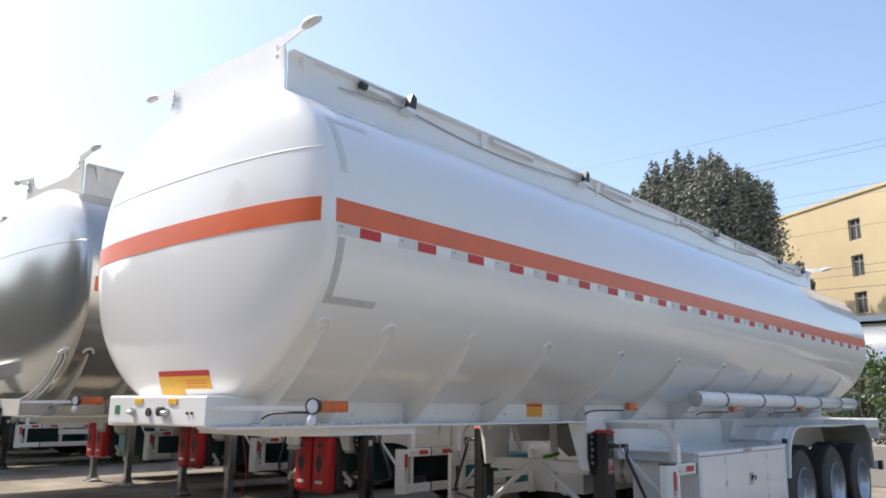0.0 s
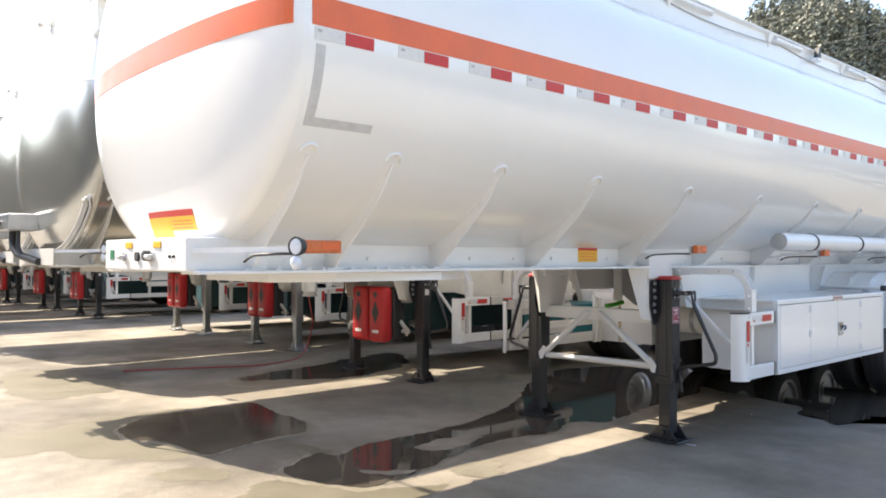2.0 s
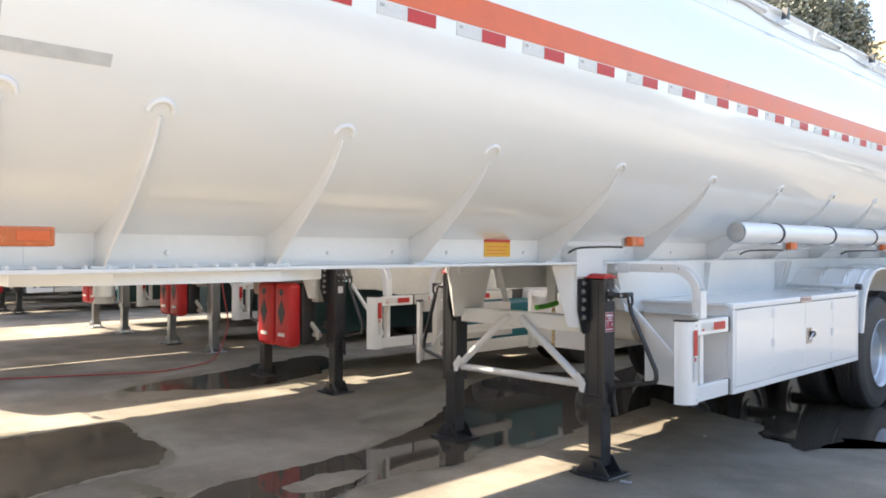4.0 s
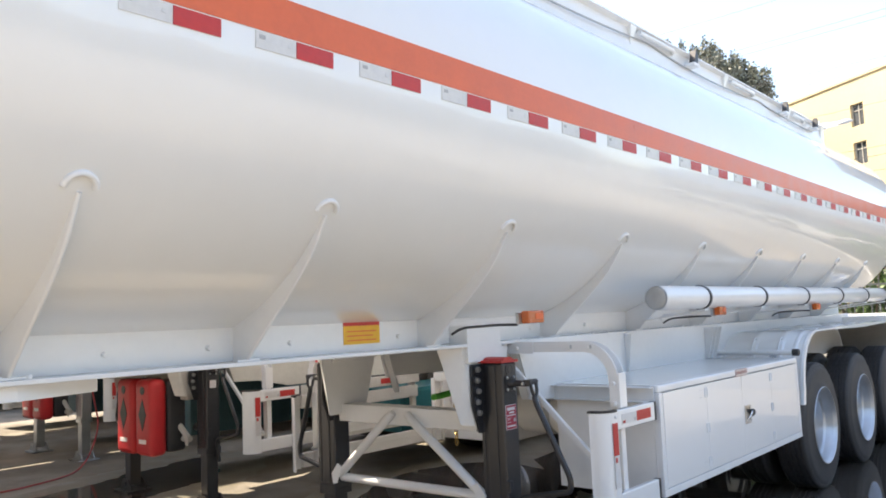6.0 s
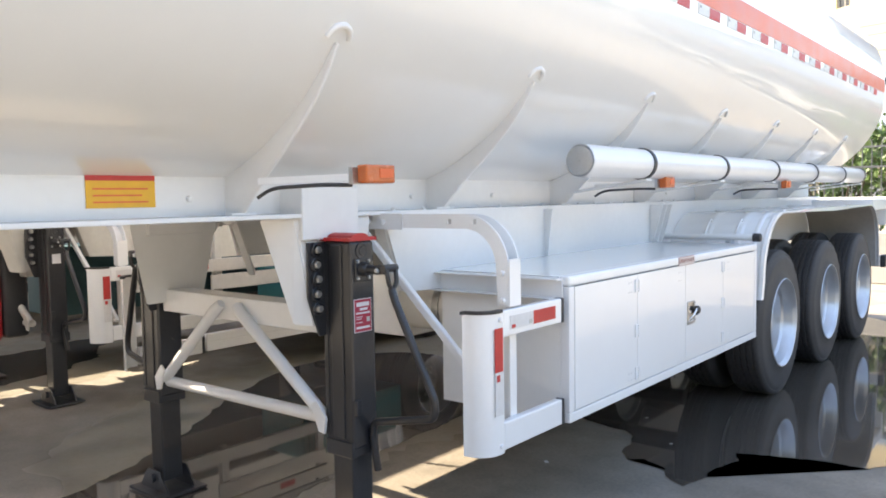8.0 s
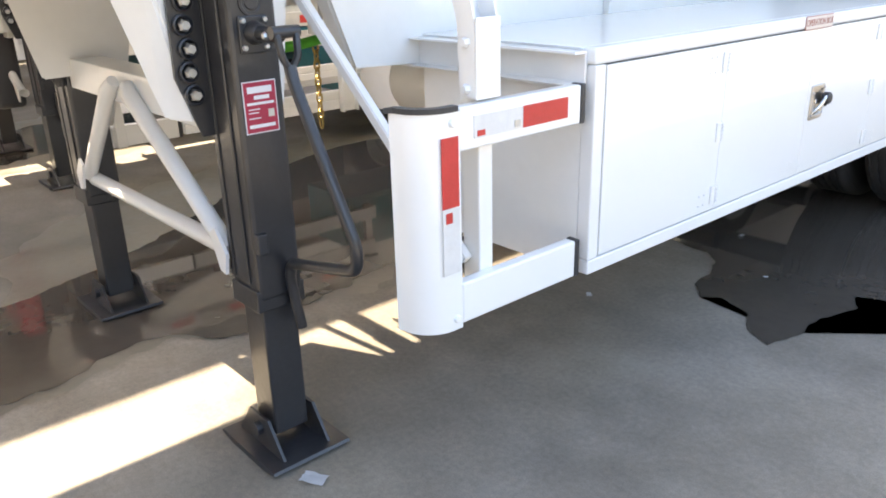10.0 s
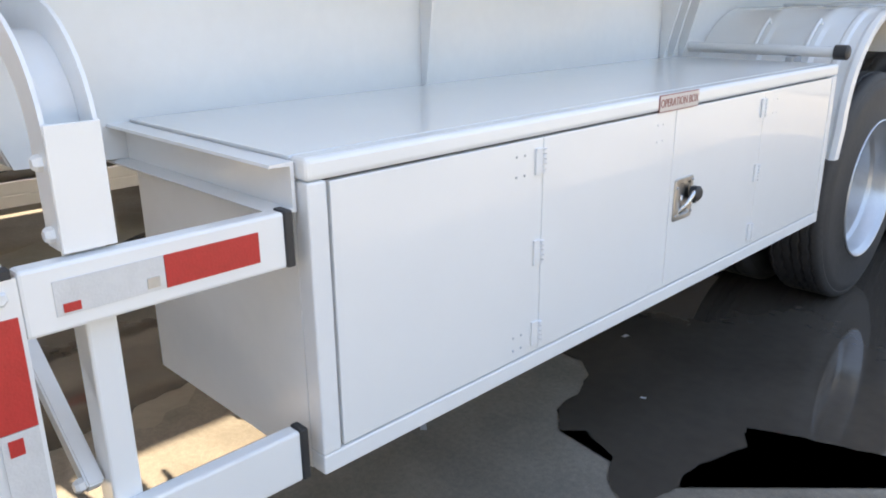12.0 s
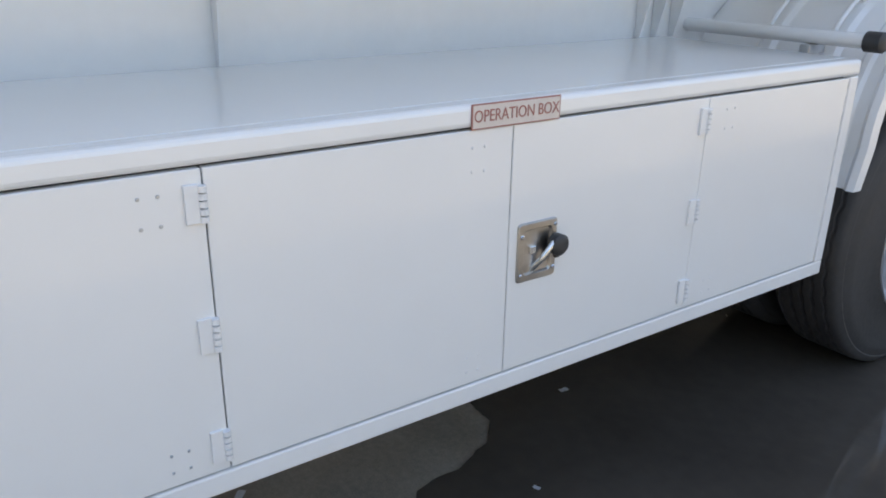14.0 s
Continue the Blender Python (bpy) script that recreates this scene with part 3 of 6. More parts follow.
def strips_on_tank(T):
    part("orange_strip", side_film(-0.212, Y1 - 0.05, 2.345, 2.468, 0.003, 60, 4), ORANGE, T, "orange reflective strip along the tank")
    part("orange_strip", head_film(-1.15, 1.175, 2.345, 2.468, 0.003, 60, 4), ORANGE, T, "orange reflective strip across the head")
    y, k = -0.20, 0
    while y < Y1 - 0.3:
        tape = part("white_tape", side_film(y, y + 0.148, 2.288, 2.340, 0.003, 1, 2), TAPE, T)
        part("print_bar", side_film(y + 0.012, y + 0.034, 2.318, 2.330, 0.0042, 1, 1), CABLE_GREY, tape)
        part("print_bar", side_film(y + 0.118, y + 0.13, 2.312, 2.322, 0.0042, 1, 1), PALE_FILM, tape)
        part("red_tape", side_film(y + 0.152, y + 0.30, 2.288, 2.340, 0.003, 1, 2), RED, T)
        y += 0.437 if k < 2 else 0.4172
        k += 1
    # outlines of a removed sticker
    for y0, y1, z0, z1 in ((-0.19, -0.145, 1.985, 2.27), (-0.19, 0.16, 1.95, 1.985), (-0.17, -0.125, 2.62, 2.93), (-0.17, 0.13, 2.93, 2.962)):
        part("film_residue", side_film(y0, y1, z0, z1, 0.0022, 4, 6), GREY_FILM if z0 < 2.5 else PALE_FILM, T, "grey strip of old adhesive film")


def hose_tube(T):
    tube = empty("hose_tube", (0, 0, 0), T)
    x, z, r = 1.05, 1.533, 0.072
    part("tube_body", lathe([(4.36, r - 0.006), (4.345, r - 0.001), (4.36, r), (9.84, r), (9.86, r - 0.006), (9.86, 0.01), (4.36, 0.01)], "y", (x, 0, z), 40), FRAME_WHITE, tube, smooth=40)
    part("end_cap", lathe([(4.342, 0.002), (4.338, 0.05), (4.342, r - 0.008), (4.352, r - 0.004), (4.358, 0.002)], "y", (x, 0, z), 40), STEEL, tube, "brushed grey end cap", smooth=30)
    for y in (4.96, 5.98, 6.99, 8.02, 8.97, 9.78):
        part("strap", lathe([(y - 0.014, r), (y - 0.014, r + 0.006), (y + 0.014, r + 0.006), (y + 0.014, r)], "y", (x, 0, z), 32), PLASTIC, tube, "black rubber strap", smooth=30)
        bm = bmesh.new()
        beam(bm, (0.62, y + 0.06, 1.40), (x + 0.04, y, z - r - 0.006), 0.05, 0.012, 0.002)
        part("tube_bracket", bm, FRAME_WHITE, tube)


# ---------- operation box ----------
def operation_box(T):
    ob = empty("operation_box", (0, 0, 0), T)
    x0, x1, y0, y1, z0, z1 = 0.59, 1.22, 3.957, 6.205, 0.502, 1.069
    t = 0.012
    bm = bmesh.new()
    box(bm, x0, x1 - 0.04, y0, y0 + t, z0, z1)
    box(bm, x0, x1 - 0.04, y1 - t, y1, z0, z1)
    box(bm, x0, x1 - 0.04, y0 + t, y1 - t, z0, z0 + t)
    box(bm, x0, x0 + t, y0 + t, y1 - t, z0 + t, z1 - t)
    part("carcass", bm, FRAME_WHITE, ob)
    part("top_panel", B(x0, x1 - 0.0455, y0 - 0.001, y1 + 0.001, z1 - 0.004, z1 + 0.004, 0.002), WHITE, ob)
    # face frame
    part("top_rail_frame", B(x1 - 0.045, x1 + 0.001, y0 - 0.002, y1 + 0.002, 1.034, z1 + 0.005, 0.010, 3), WHITE, ob)
    part("bottom_rail_frame", B(x1 - 0.04, x1, y0, y1, z0, 0.541, 0.004), FRAME_WHITE, ob)
    part("side_frame", B(x1 - 0.04, x1, y0, 3.996, 0.5415, 1.0335, 0.004), FRAME_WHITE, ob)
    part("side_frame", B(x1 - 0.04, x1, 6.168, y1, 0.5415, 1.0335, 0.004), FRAME_WHITE, ob)
    part("door_seal", B(x1 - 0.03, x1 - 0.018, 3.997, 6.167, 0.5425, 1.033), PLASTIC, ob, "dark door seal")
    edges = (3.9985, 4.555, 5.0995, 5.63, 6.1660)
    for k, (a, b) in enumerate(zip(edges, edges[1:])):
        gap = (0.004, 0.0016, 0.0020, 0.0008)[k]
        y_a, y_b, za, zb = a + gap, b - (0.004 if k == 3 else 0.0006), 0.5450, 1.0305
        if k == 2:
            # this door has the latch's opening cut through it
            loops = []
            for x, e in ((x1 - 0.016, 0), (x1 - 0.003, 0), (x1 - 0.0016, 0.0006), (x1 - 0.001, 0.002)):
                loops.append([(x, y_a + e, za + e), (x, y_b - e, za + e), (x, y_b - e, zb - e), (x, y_a + e, zb - e)])
            for x in (x1 - 0.001, x1 - 0.016):
                loops.append([(x, 5.168 - 0.036, 0.785 - 0.047), (x, 5.168 + 0.036, 0.785 - 0.047), (x, 5.168 + 0.036, 0.785 + 0.048), (x, 5.168 - 0.036, 0.785 + 0.048)])
            part("door", rings(bmesh.new(), loops, closed=True), WHITE, ob)
        else:
            part("door", B(x1 - 0.016, x1 - 0.001, y_a, y_b, za, zb, 0.002), WHITE, ob)
        yy = b - 0.075 if k in (0, 1) else a + 0.075
        for dy in (() if k == 2 else (-0.012, 0.014)):
            for z, r in ((1.0, 0.003), (0.958, 0.003), (0.60, 0.0026), (0.57, 0.0026)):
                part("rivet", bolt(bmesh.new(), (x1 - 0.001, yy + dy, z), (1, 0, 0), r, 0.002), STEEL if k == 0 else FRAME_WHITE, ob)
    # paint that bridges the last door's groove here and there
    z = 0.60
    for k in range(11):
        run = 0.010 + 0.012 * (k * 7 % 5) / 4
        part("paint_bridge", B(x1 - 0.017, x1 - 0.0035, 6.1605, 6.1678, z, z + run), WHITE, ob)
        z += run + 0.018 + 0.009 * (k * 5 % 3)
    for yh in (4.552, 5.628):
        for zh in (0.982, 0.782, 0.592):
            bm = B(x1 - 0.001, x1 + 0.0045, yh - 0.025, yh - 0.005, zh - 0.028, zh + 0.028, 0.001)
            for k in range(5):
                pipe(bm, [(x1 + 0.004, yh, zh - 0.027 + k * 0.0110), (x1 + 0.004, yh, zh - 0.0185 + k * 0.0110)], 0.0065, 8)
            part("hinge", bm, FRAME_WHITE, ob, "white painted knuckle hinge")
    # recessed paddle latch set into the third door
    lt = empty("latch", (x1, 5.168, 0.785), ob)

    def rounded(w0, w1, h0, h1, r, x):
        out = []
        for cy, cz, a0 in ((w1 - r, h1 - r, 0), (w0 + r, h1 - r, 90), (w0 + r, h0 + r, 180), (w1 - r, h0 + r, 270)):
            out += [(x, cy + r * math.cos(radians(a0 + 22.5 * k)), cz + r * math.sin(radians(a0 + 22.5 * k))) for k in range(5)]
        return out
    loops = [rounded(-0.048, 0.047, -0.058, 0.059, 0.007, -0.001), rounded(-0.048, 0.047, -0.058, 0.059, 0.007, 0.002), rounded(-0.046, 0.045, -0.056, 0.057, 0.006, 0.004),
             rounded(-0.034, 0.034, -0.045, 0.046, 0.008, 0.004), rounded(-0.032, 0.032, -0.043, 0.044, 0.008, 0.002), rounded(-0.027, 0.027, -0.038, 0.039, 0.008, -0.015), rounded(-0.005, 0.005, -0.008, 0.008, 0.003, -0.0155)]
    part("latch_plate", rings(bmesh.new(), loops), PRESSED, lt, "dull pressed steel dish with a flat rim", smooth=35)
    for y, z in ((-0.040, 0.034), (-0.040, -0.043), (0.040, 0.047), (0.040, -0.040)):
        part("corner_rivet", bolt(bmesh.new(), (0.004, y, z), (1, 0, 0), 0.0045, 0.003), CHROME, lt)
    bm = bmesh.new()
    pipe(bm, [(-0.012, -0.013, -0.044), (-0.004, -0.011, -0.041), (0.014, 0.006, -0.012), (0.022, 0.022, 0.016), (0.022, 0.030, 0.022)], [0.005, 0.0062, 0.0062, 0.0062, 0.005], 10)
    part("latch_handle", bm, CHROME, lt, "slim chrome folding lever", smooth=50)
    bm = bmesh.new()
    pipe(bm, [(-0.015, -0.012, 0.004), (-0.003, -0.012, 0.004), (-0.0025, -0.012, 0.004)], [0.013, 0.013, 0.010], 16)
    pipe(bm, [(-0.003, -0.012, 0.004), (0.004, -0.012, 0.004), (0.005, -0.012, 0.004)], [0.010, 0.010, 0.008], 4)
    part("lock_cylinder", bm, CHROME, lt)
    bm = bmesh.new()
    pipe(bm, [(0.004, 0.036, 0.010), (0.010, 0.037, 0.010), (0.026, 0.038, 0.010), (0.031, 0.038, 0.010)], [0.016, 0.0205, 0.021, 0.015], 20)
    box(bm, 0.012, 0.020, 0.031, 0.043, -0.017, -0.008, 0.002)
    part("lock_cover", bm, PLASTIC, lt, "black rubber lock cover", smooth=40)
    # sign
    sg = empty("box_sign", (x1 + 0.001, 5.104, 1.0525), ob)
    part("sign_plate", B(0, 0.002, -0.098, 0.098, -0.0215, 0.0215), INK, sg, "red bordered sign plate")
    part("sign_face", B(0.002, 0.003, -0.0955, 0.0955, -0.019, 0.019), SIGN, sg)
    fc = bpy.data.curves.new("sign_text", "FONT")
    fc.body, fc.size, fc.align_x, fc.align_y, fc.extrude = "OPERATION BOX", 0.0245, "CENTER", "CENTER", 0.0004
    tmp = bpy.data.objects.new("sign_text", fc)
    scene.collection.objects.link(tmp)
    me = bpy.data.meshes.new_from_object(tmp.evaluated_get(bpy.context.evaluated_depsgraph_get()))
    scene.collection.objects.unlink(tmp)
    bpy.data.objects.remove(tmp)
    me.materials.clear()
    me.materials.append(INK)
    tx = new("sign_text", me)
    tx.parent = sg
    tx.matrix_basis = pose(0.0036, 0, 0, 90, 0, 90) @ Matrix.Diagonal((0.97, 1.18, 1, 1))
    # outrigger channel in front of the box
    bm = bmesh.new()
    plate(bm, [(3.908, 0.985), (3.952, 0.985), (3.952, 1.067), (3.908, 1.067), (3.906, 1.062), (3.945, 1.060), (3.945, 0.992), (3.906, 0.990)], "x", 0.50, 1.195)
    part("outrigger_channel", bm, FRAME_WHITE, ob)


# ---------- side guard ----------
def side_guard(T, sx=1, detail=True, parent_name="side_guard"):
    g = empty(parent_name, (0, 0, 0), T)
    X = 1.21
    # front post of bent sheet
    bm = bmesh.new()
    prof = []
    for k in range(9):
        w = math.pi / 2 * k / 8
        prof.append((X - 0.08 + 0.08 * math.cos(w), 3.503 - 0.08 * math.sin(w)))
    outer = [(X, 3.530)] + prof + [(1.118, 3.418)]
    inner = []
    for k in range(9):
        w = math.pi / 2 * k / 8
        inner.append((X - 0.08 + 0.075 * math.cos(w), 3.503 - 0.075 * math.sin(w)))
    inn = [(X - 0.005, 3.530)] + inner + [(1.118, 3.423)]
    plate(bm, [(a * sx, b) for a, b in outer + inn[::-1]], "z", 0.500, 0.988)
    part("front_post", bm, WHITE, g, smooth=35)
    bm = bmesh.new()
    prof2 = [(a * sx, b) for a, b in [(X + 0.002, 3.525)] + [(X - 0.08 + 0.083 * math.cos(math.pi / 2 * k / 8), 3.503 - 0.083 * math.sin(math.pi / 2 * k / 8)) for k in range(9)] + [(1.118, 3.405), (1.118, 3.434)] + [(X - 0.08 + 0.062 * math.cos(math.pi / 2 * k / 8), 3.503 - 0.062 * math.sin(math.pi / 2 * k / 8)) for k in range(8, -1, -1)] + [(X - 0.018, 3.525)]]
    plate(bm, prof2, "z", 0.9885, 1.0)
    part("edge_trim", bm, PLASTIC, g, "black rubber edging")
    for z0, z1 in ((0.902, 0.994), (0.508, 0.605)):
        a, b = sorted((X * sx, (X - 0.032) * sx))
        part("guard_rail", B(a + (0 if sx < 0 else 0.0), b, 3.531, 3.918, z0, z1, 0.005), WHITE, g)
        a, b = sorted(((X + 0.001) * sx, (X - 0.033) * sx))
        part("rail_cap", B(a, b, 3.9185, 3.934, z0 - 0.001, z1 + 0.001, 0.003), PLASTIC, g, "black plastic end cap")
    # back tube and curved arm
    bm = bmesh.new()
    a, b = sorted((1.18 * sx, 1.125 * sx))
    box(bm, a, b, 3.612, 3.655, 0.515, 1.05, 0.004)
    part("upright_tube", bm, WHITE, g)
    bm = bmesh.new()
    c, ro, ri = (0.998, 1.131), 0.190, 0.138
    out = [(0.48, c[1] + ro)] + [(c[0] + ro * math.sin(math.pi / 2 * k / 10), c[1] + ro * math.cos(math.pi / 2 * k / 10)) for k in range(11)] + [(c[0] + ro, 1.0)]
    inn = [(c[0] + ri + 0.004, 1.0)] + [(c[0] + ri * math.sin(math.pi / 2 * k / 10), c[1] + ri * math.cos(math.pi / 2 * k / 10)) for k in range(10, -1, -1)] + [(0.48, c[1] + ri)]
    plate(bm, [(a * sx, b) for a, b in out + inn], "y", 3.595, 3.601)
    part("arm_plate", bm, FRAME_WHITE, g)
    bm = bmesh.new()
    plate(bm, [(a * sx, b) for a, b in out + inn], "y", 3.660, 3.666)
    part("arm_plate", bm, FRAME_WHITE, g)
    # inner web of the channel and the cover over its straight end
    bm = bmesh.new()
    rr = []
    for a, b in inn:
        rr.append([(a * sx, 3.6012, b), (a * sx, 3.6598, b), ((a + 0.005) * sx, 3.6598, b + 0.004), ((a + 0.005) * sx, 3.6012, b + 0.004)])
    rings(bm, rr)
    part("arm_web", bm, FRAME_WHITE, g, smooth=40)
    a, b = sorted((1.189 * sx, 1.193 * sx))
    part("arm_cover", B(a, b, 3.595, 3.666, 0.998, 1.165, 0.0015), WHITE, g)
    bm = bmesh.new()
    beam(bm, (0.475 * sx, 3.562, 1.292), (1.150 * sx, 3.597, 0.626), 0.026, 0.028, 0.003)
    bolt(bm, (1.143 * sx, 3.584, 0.634), (0, -1, 0), 0.011, 0.014)
    part("stay_rod", bm, FRAME_WHITE, g)
    part("arm_joint", B(*sorted((0.47 * sx, 0.70 * sx)), 3.588, 3.594, 1.262, 1.325, 0.001), FRAME_WHITE, g)
    # tapes
    xa = X * sx
    a, b = sorted((xa, xa + 0.002 * sx))
    tp = part("white_tape", B(a, b, 3.569, 3.717, 0.924, 0.972), TAPE, g)
    part("print_bar", B(a + (0.001 if sx > 0 else -0.001), b + (0.0015 if sx > 0 else -0.0), 3.578, 3.60, 0.928, 0.94), RED, tp)
    part("print_bar", B(a + (0.001 if sx > 0 else -0.001), b + (0.0015 if sx > 0 else -0.0), 3.69, 3.708, 0.93, 0.945), STEEL, tp)
    part("red_tape", B(a, b, 3.718, 3.869, 0.924, 0.972), RED, g)
    part("red_tape", B(a, b, 3.477, 3.524, 0.788, 0.938), RED, g)
    tp = part("white_tape", B(a, b, 3.477, 3.524, 0.638, 0.787), TAPE, g)
    part("print_bar", B(a + (0.001 if sx > 0 else -0.001), b + (0.0015 if sx > 0 else -0.0), 3.485, 3.503, 0.755, 0.778), RED, tp)
    if detail:
        for y, z in ((3.508, 0.966), (3.512, 0.527)):
            part("guard_bolt", bolt(bmesh.new(), (X * sx, y, z), (sx, 0, 0), 0.010, 0.007), FRAME_WHITE, g)
        for x, z in ((1.165, 1.115), (1.165, 1.02), (0.60, 1.291), (0.525, 1.291)):
            part("guard_bolt", bolt(bmesh.new(), (x * sx, 3.595 if x > 1 else 3.588, z), (0, -1, 0), 0.011, 0.012), FRAME_WHITE, g)
        for x in (0.925, 1.04):
            part("bolt_slot", B(*sorted((x * sx, (x + 0.012) * sx)), 3.5935, 3.5949, 1.286, 1.305), STEEL, g, "bare square slot")
            part("guard_bolt", B(*sorted(((x - 0.012) * sx, (x - 0.001) * sx)), 3.588, 3.5948, 1.284, 1.297, 0.002), FRAME_WHITE, g)
    return g


# ---------- landing gear ----------
def landing_leg(T, cx, cy, sx, m=None, plain=False, maker=True):
    m = m or BLACK
    lg = empty("landing_leg", (cx, cy, 0), T)
    h = 0.061
    part("outer_tube", B(-0.072, 0.072, -h, h, 0.47, 1.232, 0.010), m, lg)
    part("tube_rib", B(-0.030, 0.030, -h - 0.006, -h + 0.001, 0.51, 1.22, 0.004), m, lg)
    part("tube_rib", B(-0.070, -0.050, -h - 0.004, -h + 0.001, 0.51, 1.22, 0.002), m, lg)
    part("inner_tube", B(-0.051, 0.051, -0.051, 0.051, 0.06, 0.469, 0.006), m, lg)
    part("collar", B(-h - 0.008, h + 0.008, -h - 0.008, h + 0.008, 0.44, 0.50, 0.004), m, lg)
    bm = bmesh.new()
    plate(bm, [(-0.15, 0.012), (-0.09, 0.0), (0.09, 0.0), (0.15, 0.012), (0.145, 0.02), (-0.145, 0.02)], "y", -0.12, 0.12)
    for s in (-1, 1):
        plate(bm, [(-0.12, 0.02), (0.12, 0.02), (0.05, 0.115), (-0.05, 0.115)], "y", s * 0.066, s * 0.074)
    pipe(bm, [(0, -0.09, 0.075), (0, 0.09, 0.075)], 0.02, 12)
    part("foot_plate", bm, m, lg)
    if plain:
        return lg
    bm = bmesh.new()
    hump = [(-0.012 - 0.042 * math.cos(math.pi * k / 8), 1.245 + 0.016 * math.sin(math.pi * k / 8)) for k in range(9)]
    plate(bm, [(0.070, 1.2325), (0.070, 1.245)] + hump[::-1] + [(-0.070, 1.245), (-0.070, 1.2325)], "x", -0.078, 0.078)
    part("red_cap", bm, CAP_RED, lg, "red painted top cap")
    # mounting wings with bolts in rubber-black cups
    for e in (-1,):
        bm = bmesh.new()
        plate(bm, [(e * 0.0625, 1.228), (e * 0.142, 1.228), (e * 0.146, 1.03), (e * 0.095, 0.885), (e * 0.0625, 0.885)], "x", -0.068 * sx, -0.058 * sx)
        part("mounting_wing", bm, m, lg)
        for k in range(5):
            z = 1.202 - k * 0.0535
            yb = e * (0.106 + (0.006 if k % 2 else 0.0))
            cup = lathe([(-0.058 * sx, 0.016), (-0.058 * sx, 0.0255), (-0.047 * sx, 0.0255), (-0.045 * sx, 0.022), (-0.050 * sx, 0.017)], "x", (0, yb, z), 16)
            cup = part("bolt_cup", cup, m, lg, smooth=40)
            part("mount_bolt", bolt(bmesh.new(), (-0.056 * sx, yb, z), (sx, 0, 0), 0.0155, 0.022), STEEL, cup, "bright steel hex bolt")
    # gear boss with its bolts, shaft and folding crank
    w = 0.072
    part("gear_cap", lathe([(w * sx, 0.001), (w * sx, 0.031), ((w + 0.004) * sx, 0.030), ((w + 0.004) * sx, 0.024), ((w + 0.002) * sx, 0.022), ((w + 0.002) * sx, 0.017), ((w + 0.005) * sx, 0.015), ((w + 0.005) * sx, 0.001)], "x", (0, -0.002, 1.196), 24), m, lg, smooth=35)
    part("gear_plate", B(*sorted((w * sx, (w + 0.006) * sx)), -0.040, 0.034, 1.085, 1.168, 0.003), m, lg)
    for y, z in ((-0.030, 1.158), (0.025, 1.158), (-0.030, 1.098), (0.025, 1.098)):
        part("gear_bolt", bolt(bmesh.new(), ((w + 0.006) * sx, y, z), (sx, 0, 0), 0.0075, 0.007), STEEL, lg, "small bright bolt")
    bm = bmesh.new()
    pipe(bm, [((w + 0.004) * sx, -0.002, 1.13), ((w + 0.03) * sx, -0.002, 1.13), ((w + 0.034) * sx, -0.002, 1.13), ((w + 0.115) * sx, 0.0, 1.128)], [0.028, 0.022, 0.017, 0.014], 14)
    part("gear_shaft", bm, m, lg, smooth=35)
    part("shaft_pin", bolt(bmesh.new(), ((w + 0.10) * sx, -0.022, 1.13), (0, -1, 0), 0.010, 0.012), STEEL, lg)
    bm = bmesh.new()
    for e in (-1, 1):
        pipe(bm, bend([((w + 0.105) * sx, e * 0.022, 1.142), ((w + 0.142) * sx, e * 0.024, 1.138), ((w + 0.150) * sx, e * 0.020, 1.085), ((w + 0.147) * sx, 0.0, 1.058)], 0.012, 4), 0.0085, 8)
    pipe(bm, [((w + 0.135) * sx, -0.034, 1.138), ((w + 0.135) * sx, 0.034, 1.138)], 0.014, 12)
    part("crank_clevis", bm, m, lg, smooth=40)
    bm = bmesh.new()
    crank = [(0.217 * sx, 0.0, 1.066), (0.228 * sx, 0.0, 1.03), (0.382 * sx, 0.03, 0.68), (0.378 * sx, 0.03, 0.62), (0.10 * sx, 0.02, 0.565), (0.085 * sx, 0.02, 0.52), (0.095 * sx, 0.035, 0.38)]
    pipe(bm, bend(crank, 0.045, 6), 0.0145, 12)
    part("crank_handle", bm, m, lg, "black folded crank handle", smooth=60)
    part("crank_hook", B(*sorted((0.060 * sx, 0.088 * sx)), -0.058, -0.03, 0.60, 0.655, 0.004), m, lg)
    if sx > 0 and not maker:
        part("maker_sticker", B(w, w + 0.0015, -0.03, 0.028, 0.98, 1.045), PRINT, lg, "small white sticker")
    elif sx > 0:
        st = part("maker_sticker", B(w, w + 0.0015, -0.047, 0.040, 0.900, 1.022), PRINT, lg, "crimson and white maker's sticker")
        part("sticker_field", B(w + 0.0015, w + 0.0022, -0.0445, 0.0375, 0.9025, 1.0195), STICKER, st)
        for k, (y, z, q, t) in enumerate(((-0.004, 1.002, 0.064, 0.015), (0.0, 0.984, 0.040, 0.009), (-0.004, 0.970, 0.070, 0.006), (-0.022, 0.957, 0.030, 0.0025), (-0.024, 0.949, 0.026, 0.0025), (0.022, 0.945, 0.016, 0.018), (-0.022, 0.936, 0.03, 0.0025), (-0.004, 0.917, 0.068, 0.008))):
            part("print_bar", B(w + 0.0022, w + 0.0028, y - q / 2, y + q / 2, z - t / 2, z + t / 2), STEEL if k == 5 else PRINT, st)
    return lg


